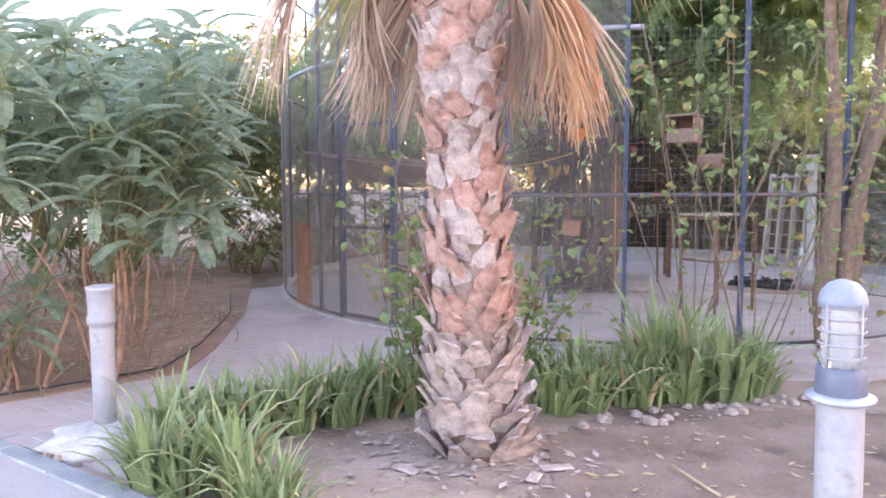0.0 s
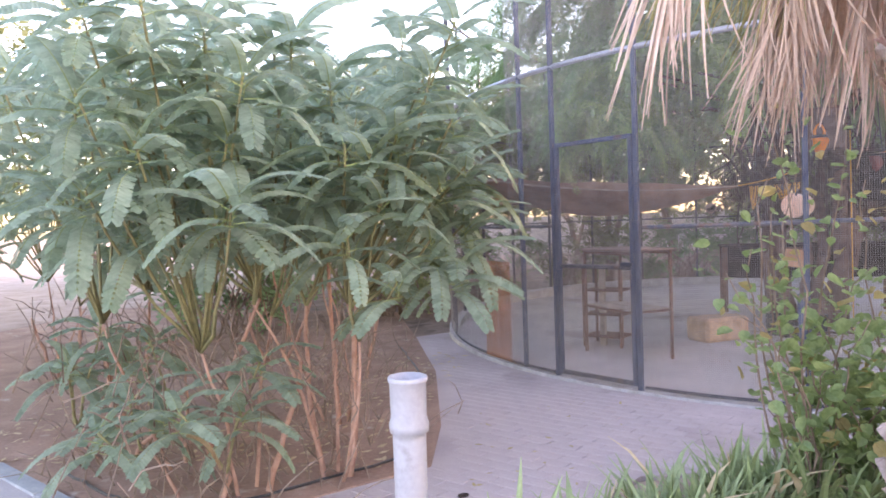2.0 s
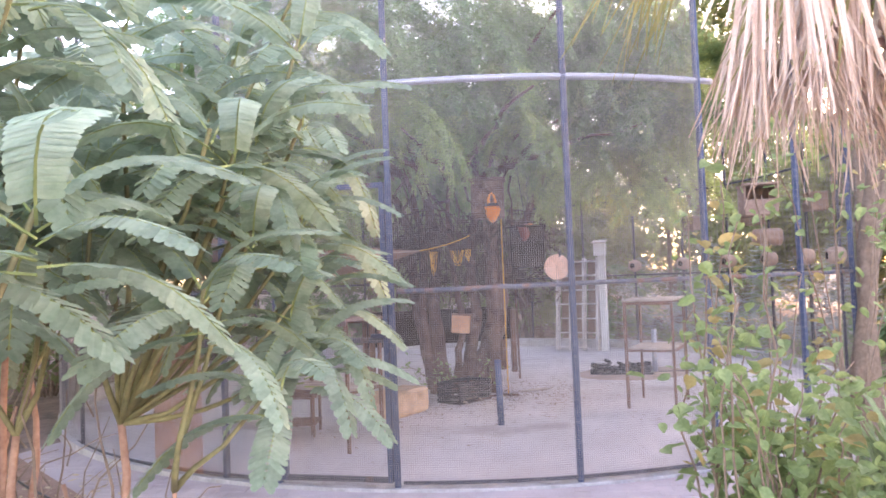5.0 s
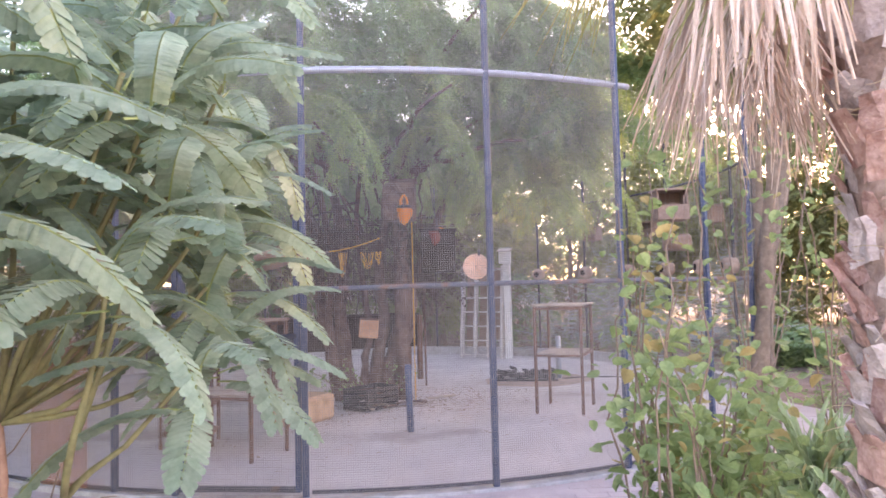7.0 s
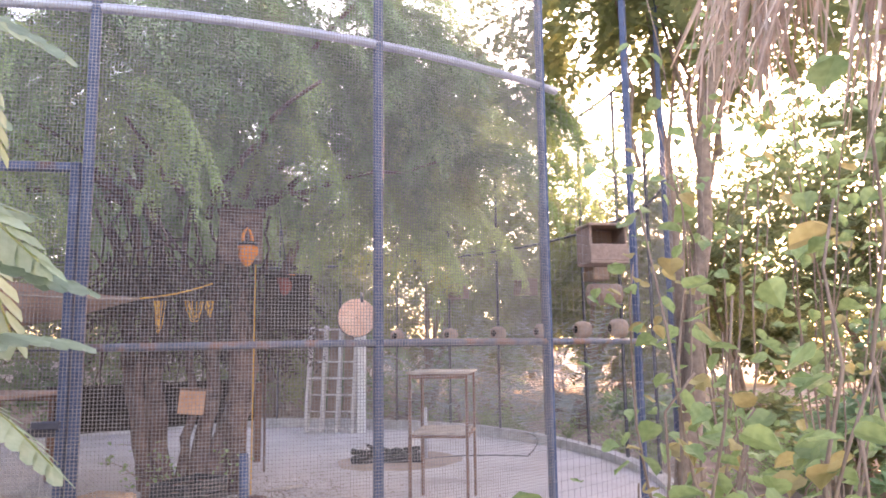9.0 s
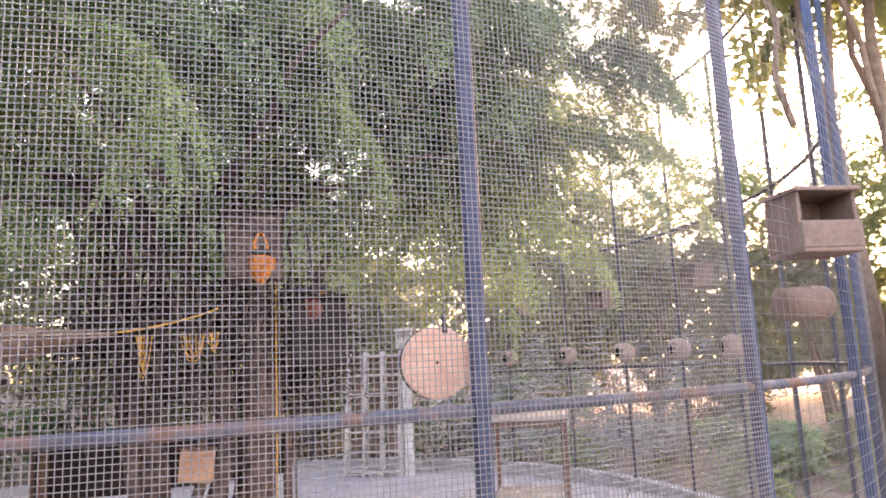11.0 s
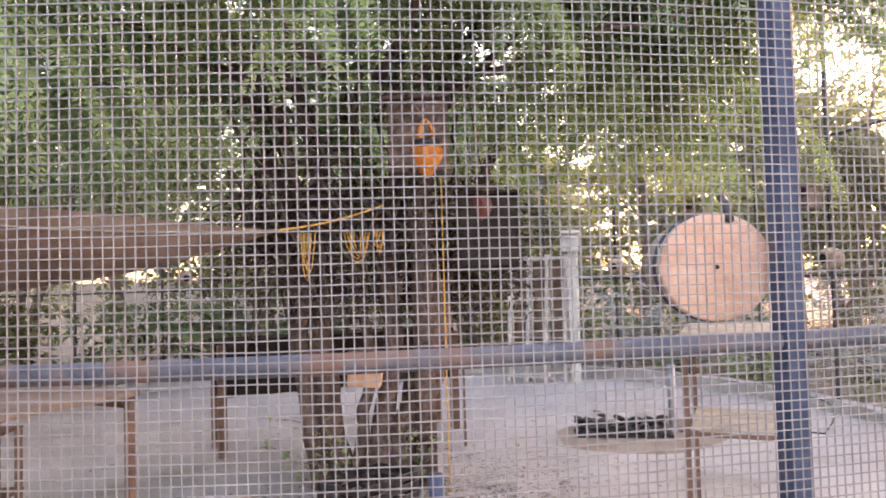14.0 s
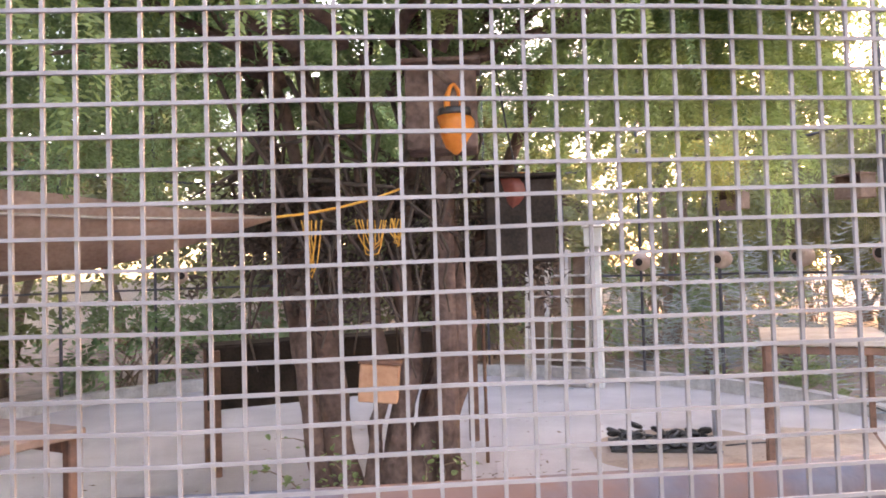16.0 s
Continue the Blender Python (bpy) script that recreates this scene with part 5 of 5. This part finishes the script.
# hanging things on the tree
bag = thing("orange_bag", "bright orange plastic bag hung on the tree", "bag", pose(1.55, 8.96, 1.92, 0, 0, 25))
part("body", lathe("body", [(0.008, -0.02), (0.035, 0.01), (0.064, 0.07), (0.074, 0.12), (0.066, 0.145)], ORANGE, 14, True, 0.5), bag)
part("rim", lathe("rim", [(0.068, 0.146), (0.072, 0.15), (0.07, 0.175), (0.06, 0.176)], BLACK, 14), bag)
for s in (-1, 1):
    part("handle", tube("handle", [(s * 0.055, 0, 0.15), (s * 0.058, 0, 0.22), (s * 0.03, 0, 0.265), (0, 0, 0.285)], [0.016, 0.013, 0.010, 0.006], ORANGE, 6), bag)
lean_tube("branch_hook", (1.55, 8.97, 2.20), (1.75, 9.9, 2.75), 0.016, BARK, "bare side branch over the hanging bag", "branch", 6)
can = thing("red_can", "dull red plastic can hung beside the trunk", "can", pose(2.22, 9.56, 1.82, 0, 80, 20))
part("body", lathe("body", [(0.06, 0.0), (0.095, 0.01), (0.10, 0.16), (0.085, 0.19)], RED, 16), can)
# orange band paints the sunlit edge of the dark can
part("rim", lathe("rim", [(0.086, 0.19), (0.101, 0.192), (0.10, 0.202), (0.08, 0.203)], ORANGE, 16), can)
nb = thing("nest_box", "dark brown wooden nest box fixed in the tree", "nest box", pose(1.72, 9.35, 1.98, 0, 0, -33))
part("body", box_mesh("body", 0.34, 0.24, 0.40, BARK, 0.008), nb)
part("roof", box_mesh("roof", 0.38, 0.30, 0.02, BARK, 0.004), nb, pose(0, -0.02, 0.402))
sq = thing("wooden_box", "small orange-brown wooden box fixed to the trunk", "box", pose(1.52, 9.74, 0.75, 0, 5, -30))
part("body", box_mesh("body", 0.20, 0.14, 0.19, FACE_WOOD, 0.006), sq)
part("lid", box_mesh("lid", 0.22, 0.16, 0.014, RUST, 0.004), sq, pose(0, 0, 0.192))


def rope_loop(a, drop, width, label="frayed orange rope hanging from the net"):
    th = thing("rope", label, "rope", Matrix.Translation(a), group="ropes at the net")
    for k in range(4):
        w = width * (0.4 + 0.25 * k)
        pts = [(-w / 2 * (1 - t) + w / 2 * t + rng.uniform(-.006, .006), rng.uniform(-.02, .02), -drop * (0.7 + 0.1 * k) * math.sin(math.pi * t) ** 0.8) for t in [i / 8 for i in range(9)]]
        part("strand", tube("strand", pts, 0.003, ROPE, 4), th)


rope_loop((0.98, 9.2, 1.63), 0.24, 0.07)
rope_loop((1.28, 9.25, 1.64), 0.16, 0.14)
rope_loop((1.42, 9.28, 1.65), 0.13, 0.06)
# shade net: a sagging sail tied at the trunk
tip, e1, e2 = Vector((0.83, 9.19, 1.64)), Vector((-1.75, 8.75, 1.80)), Vector((-2.0, 10.9, 1.62))
nv, nf = [], []
NS = 16
for i in range(NS + 1):
    for j in range(NS + 1):
        u, w = i / NS, j / NS
        p = tip.lerp(e1.lerp(e2, w), u)
        sag = 0.19 * math.sin(math.pi * min(1, u * 1.05)) * math.sin(math.pi * w) + 0.05 * u * noise.noise((u * 5, w * 7, 0)) + 0.10 * math.sin(math.pi * u) * (w > 0)
        nv.append((p.x, p.y, p.z - sag))
for i in range(NS):
    for j in range(NS):
        nf.append((i * (NS + 1) + j, i * (NS + 1) + j + 1, (i + 1) * (NS + 1) + j + 1, (i + 1) * (NS + 1) + j))
net = thing("shade_net", "sagging brown shade net tied to the tree", "net", data=mesh_of("shade_net", nv, nf, NET, smooth=True))
md = net.modifiers.new("thickness", "SOLIDIFY")
md.thickness = 0.006
part("tie_rope", tube("tie_rope", bend(tip, (1.5, 9.4, 1.80), (0, 0, -0.02)), 0.006, ROPE, 5), net)
part("edge_rope", tube("edge_rope", bend(tip, e1, (0, 0, -0.08), 8), 0.006, WOOD, 5), net)
part("stay", tube("stay", bend(e1, ring(-150, -0.02, 2.0), (0, 0, -0.03)), 0.006, WOOD, 5), net)
part("stay", tube("stay", bend(e2, ring(172, -0.02, 1.8), (0, 0, -0.03)), 0.006, WOOD, 5), net)

# log nest with a pale wooden face on the near rail
ax = math.degrees(math.atan2(-0.80, -0.60))
logn = thing("log_nest", "round log nest with pale wooden face on the rail", "nest", Matrix.Translation((0.642, 6.475, 1.394)) @ pose(0, 0, 0, 0, 0, -126) @ pose(0, 0, 0, 0, 90, 0) @ Matrix.Diagonal((0.99, 0.99, 0.99, 1)))
part("drum", lathe("drum", [(0.074, -0.15), (0.080, -0.145), (0.083, -0.02), (0.081, 0.0)], WOOD, 28), logn)
part("face", lathe("face", [(0.083, 0.0), (0.084, 0.004), (0.083, 0.011), (0.080, 0.013)], DISC_WOOD, 32), logn, label="pale sawn wooden face")
part("hoop", lathe("hoop", [(0.085, -0.05), (0.0865, -0.048), (0.0865, -0.036), (0.085, -0.034)], DARK_METAL, 28), logn)
part("entrance", lathe("entrance", [(0.0035, 0.0132), (0.0036, 0.0138), (0.001, 0.0139)], DARK_BOARD, 12), logn)
part("hanger", tube("hanger", [(-0.07, 0.02, 0.018), (-0.095, 0.022, 0.0), (-0.11, 0.02, -0.02)], 0.007, DARK_METAL, 6), logn)


def clay_nest(p, yaw_, s=1.0):
    th = thing("clay_nest_pot", "round clay nest pot hung on the aviary rail", "nest pot", Matrix.Translation(p) @ pose(0, 0, 0, 0, 0, yaw_) @ pose(0, 0, 0, 90, 0, 0) @ Matrix.Diagonal((s, s, s, 1)), group="clay nest pots on the fence")
    part("body", lathe("body", [(0.05, -0.14), (0.09, -0.12), (0.105, -0.05), (0.095, 0.02), (0.07, 0.05), (0.06, 0.055)], CLAY, 18), th)
    part("mouth", lathe("mouth", [(0.045, 0.052), (0.044, 0.058), (0.02, 0.059)], DARK_BOARD, 16), th)


def wood_nest(p, yaw_, w=0.26):
    th = thing("nest_box", "open-topped wooden nest box fixed to the aviary fence", "nest box", Matrix.Translation(p) @ pose(0, 0, 0, 0, 0, yaw_), group="wooden nest boxes on the fence")
    part("base", box_mesh("base", w, 0.2, 0.015, BROWN_BOARD, 0.003), th)
    part("back", box_mesh("back", w, 0.015, 0.19, BROWN_BOARD, 0.003), th, pose(0, 0.094, 0.015))
    part("front", box_mesh("front", w, 0.015, 0.09, BROWN_BOARD, 0.003), th, pose(0, -0.094, 0.015))
    for s in (-1, 1):
        part("side", box_mesh("side", 0.015, 0.172, 0.19, BROWN_BOARD, 0.003), th, pose(s * (w / 2 - 0.008), 0, 0.015))
    part("roof", box_mesh("roof", w + 0.02, 0.21, 0.015, BROWN_BOARD, 0.003), th, pose(0, 0, 0.205))


wood_nest((2.10, 6.14, 1.70), -35, 0.22)
hung_log = thing("log_nest", "small brown log nest hung on the aviary fence", "nest", Matrix.Translation((2.36, 6.30, 1.56)) @ pose(0, 0, 0, 0, 0, -35) @ pose(0, 0, 0, 0, 90, 0))
part("drum", lathe("drum", [(0.05, -0.10), (0.062, -0.095), (0.064, 0.08), (0.060, 0.09)], BROWN_BOARD, 18), hung_log)
part("entrance", lathe("entrance", [(0.03, 0.090), (0.029, 0.094), (0.012, 0.095)], DARK_BOARD, 14), hung_log)
for d, z in ((-11.5, 1.46), (0.5, 1.46), (12.6, 1.46), (-23.6, 1.46), (25, 1.46), (95, 1.46), (-35.6, 1.45)):
    p = ring(d, -0.10, z)
    clay_nest(p, d - 90, 1.0)
for d, z in ((-8, 1.95), (-30, 2.0), (10, 1.98)):
    p = ring(d, -0.11, z)
    wood_nest(p, d - 90, 0.26)

# ---- litter ----
def litter(name, label, mat, zone, n, size, seed, z0):
    g = random.Random(seed)
    v, f = [], []
    for i in range(n):
        x, y = zone(g)
        a, s = g.uniform(0, 6.28), size * g.uniform(0.5, 1.4)
        c, q = math.cos(a), math.sin(a)
        o = len(v)
        z = z0 + 0.003
        for px, py, pz in ((-1, 0, 0), (0, -0.38, 0.12), (1, 0, 0.25), (0, 0.38, 0.12)):
            v.append((x + s * (px * c - py * q), y + s * (px * q + py * c), z + s * pz * g.uniform(0, 1.4)))
        f.append((o, o + 1, o + 2, o + 3))
    thing(name, label, "litter", kind="stuff", data=mesh_of(name, v, f, mat))


litter("leaf_litter", "dry fallen leaves scattered over the soil bed", STRAW, lambda g: (g.uniform(-4.8, -1.9) + 0.0, g.uniform(4.9, 8.5)), 900, 0.03, 5, 0.022)
litter("leaf_litter", "dry fallen leaves scattered over the sand", STRAW, lambda g: (g.uniform(-0.6, 3.0), g.uniform(2.9, 4.6)), 260, 0.028, 6, 0.0)
litter("leaf_litter", "dry fallen leaves scattered over the path", VINE_DRY, lambda g: (g.uniform(-1.5, -0.4), g.uniform(4.6, 6.6)), 40, 0.02, 7, 0.016)
litter("leaf_litter", "dry fallen leaves scattered over the aviary floor", TWIG, lambda g: (g.uniform(-0.5, 5.0), g.uniform(7.6, 12.5)), 350, 0.022, 8, 0.018)
litter("soil_crumbs", "brown soil crumbs scattered on the concrete round the tree", BROWN_SOIL, lambda g: (1.95 + g.gauss(0, 0.62), 9.75 + g.gauss(0, 0.5)), 1500, 0.022, 15, 0.018)
litter("twig_litter", "small dark twigs and bark bits on the sand", TWIG, lambda g: (g.uniform(-0.6, 3.2), g.uniform(2.3, 4.5)), 700, 0.016, 16, 0.0)
litter("twig_litter", "dry palm fibre scraps round the palm's foot", BOOT, lambda g: (0.50 + g.gauss(0, 0.32), 3.60 + g.gauss(0, 0.22)), 160, 0.035, 17, 0.0)
litter("leaf_litter", "dry fallen leaves scattered over the sand behind the aviary", VINE_DRY, lambda g: (g.uniform(6.8, 12), g.uniform(6.5, 14)), 900, 0.04, 18, 0.0)
litter("weed", "sparse low green weeds on the sand", VINE, lambda g: (g.uniform(6.8, 14), g.uniform(6.0, 12)), 1600, 0.05, 19, 0.0)
stone = lathe("stone", [(0.02, 0.0), (0.034, 0.008), (0.03, 0.026), (0.012, 0.036)], STONE, 7, False, 0.5)
for i in range(46):
    x = rng.uniform(1.1, 2.6)
    thing("stone", "small rough stone at the edge of the plants", "stone", pose(x, 4.15 + (x - 1.1) * 0.45 + rng.uniform(-.12, .12), -0.004, 0, 0, rng.uniform(0, 360)) @ Matrix.Diagonal((*[rng.uniform(0.4, 1.3)] * 3, 1)), group="rubble along the bed", data=stone)

# ---- small things on the ground ----
lean_tube("irrigation_hose", (-2.62, 4.22, 0.03), (-2.62, 4.22, 0.035), 0.008, BLACK, "thin black irrigation hose lying along the soil bed", "hose")
hose_ob = bpy.data.objects["irrigation_hose"]
route = [Vector((x - 0.10, y + 0.08, 0.03)) for x, y in [(-3.6, 4.72), (-3.1, 4.42), (-2.58, 4.16), (-2.1, 4.66), (-1.72, 5.12), (-1.8, 5.9), (-2.15, 7.5), (-2.9, 9.4)]]
line_pts = []
for p, q in zip(route, route[1:]):
    line_pts += [p.lerp(q, k / 6) + Vector((0.03 * noise.noise((p.x + k, p.y, 1)), 0.03 * noise.noise((p.x, p.y + k, 2)), 0)) - hose_ob.location for k in range(6)]
hose_ob.data = tube("irrigation_hose", line_pts, 0.008, BLACK, 6)
lean_tube("pale_stick", (1.47, 3.60, 0.012), (1.60, 3.24, 0.016), 0.006, STRAW, "thin pale dry stick lying on the sand", "stick", 5)
for x, y, yaw_, L in ((0.93, 3.52, 20, 0.16), (0.82, 3.40, 75, 0.12), (0.22, 3.45, -30, 0.13)):
    thing("bark_scrap", "fallen grey scrap of palm bark on the sand", "bark scrap", pose(x, y, ground_z(x, y) + 0.004, 4, 3, yaw_), data=box_mesh("bark_scrap", L, 0.055, 0.014, BOOT, 0.005))
thing("dark_stone", "small dark stone lying on the paved path", "stone", pose(-1.37, 4.68, 0.016, 0, 0, 40) @ Matrix.Diagonal((0.9, 0.6, 0.5, 1)), data=lathe("dark_stone", [(0.02, 0.0), (0.034, 0.008), (0.03, 0.026), (0.012, 0.036)], DARK_BOARD, 8, False, 0.5))
for x, y, k in ((-1.60, 3.50, 1.5), (-1.54, 3.43, 1.1), (-1.46, 3.40, 1.3), (-1.66, 3.56, 0.9), (-1.30, 3.44, 0.8)):
    thing("stone", "rough reddish stone beside the cement lump", "stone", pose(x, y, 0.012, 0, 0, 70 * k) @ Matrix.Diagonal((k, k * 0.8, k * 0.9, 1)), group="rubble at the bollard", data=stone)
vine((1.50, 10.05), [(1.02, 10.28, 0.36), (1.12, 10.12, 0.27), (1.18, 10.42, 0.48), (1.35, 9.9, 0.30)], 80, 0.0, 0.5, "leafy sucker shoot at the tree's foot", 0.05, name="sucker_shoot")
vine((1.98, 9.92), [(2.08, 9.82, 0.34), (1.92, 9.84, 0.42), (2.18, 9.95, 0.26)], 50, 0.0, 0.45, "leafy sucker shoot at the tree's foot", 0.04, name="sucker_shoot")
for i in range(9):
    a = rng.uniform(0, 6.28)
    x, y, L = 1.75 + rng.gauss(0, 0.25), 9.62 + rng.gauss(0, 0.14), rng.uniform(0.12, 0.34)
    lean_tube("stick", (x, y, FZ + 0.012), (x + L * math.cos(a), y + L * math.sin(a), FZ + 0.03), rng.uniform(0.008, 0.016), BARK if i % 2 else WOOD, "dry broken stick lying at the tree's foot", "stick", 6)

# ---- paving slabs ----
def inside(x, y, poly):
    hit = False
    for (x0, y0), (x1, y1) in zip(poly, poly[1:] + poly[:1]):
        if (y0 > y) != (y1 > y) and x < (x1 - x0) * (y - y0) / (y1 - y0) + x0:
            hit = not hit
    return hit


path_ob = bpy.data.objects["path"]
brick_me = box_mesh("paving_brick", 0.196, 0.096, 0.012, PAVING, 0.003)
kd2, kn2 = Vector((kd.x, kd.y)), Vector((kn.x, kn.y))
near_spots, far_spots = [], []
for i in range(-40, 60):
    for j in range(-20, 90):
        c = Vector((-1.36, 3.31)) + kd2 * (i * 0.2 + (0.1 if j % 2 else 0)) + kn2 * (j * 0.1 + 0.06)
        if not (-3.2 < c.x < 4.4 and c.y < 9.6) or math.hypot(c.x + 1.375, c.y - 3.66) < 0.1:
            continue
        if all(inside(*(c + kd2 * (a * 0.1) + kn2 * (b * 0.05)), outline) for a in (-1, 1) for b in (-1, 1)):
            (near_spots if -1.75 < c.x < -0.15 and 3.6 < c.y < 6.9 and len(near_spots) < 298 else far_spots).append(c)
for c in near_spots:
    part("paving_brick", brick_me, path_ob, Matrix.Translation((c.x, c.y, 0.0055 + rng.uniform(-.0012, .0012))) @ pose(0, 0, 0, rng.uniform(-.4, .4), rng.uniform(-.4, .4), -29.6))
bv, bf = [], []
for c in far_spots:
    z = 0.0175 + rng.uniform(-.0012, .0012)
    o = len(bv)
    for sa, sb, zz in ((-1, -1, 0.008), (1, -1, 0.008), (1, 1, 0.008), (-1, 1, 0.008), (-.98, -.95, z), (.98, -.95, z), (.98, .95, z), (-.98, .95, z)):
        q = c + kd2 * (sa * 0.098) + kn2 * (sb * 0.048)
        bv.append((q.x, q.y, zz))
    bf += [(o + 4, o + 5, o + 6, o + 7), (o, o + 1, o + 5, o + 4), (o + 1, o + 2, o + 6, o + 5), (o + 2, o + 3, o + 7, o + 6), (o + 3, o, o + 4, o + 7)]
part("far_bricks", mesh_of("far_bricks", bv, bf, PAVING), path_ob)["kind"] = "stuff"
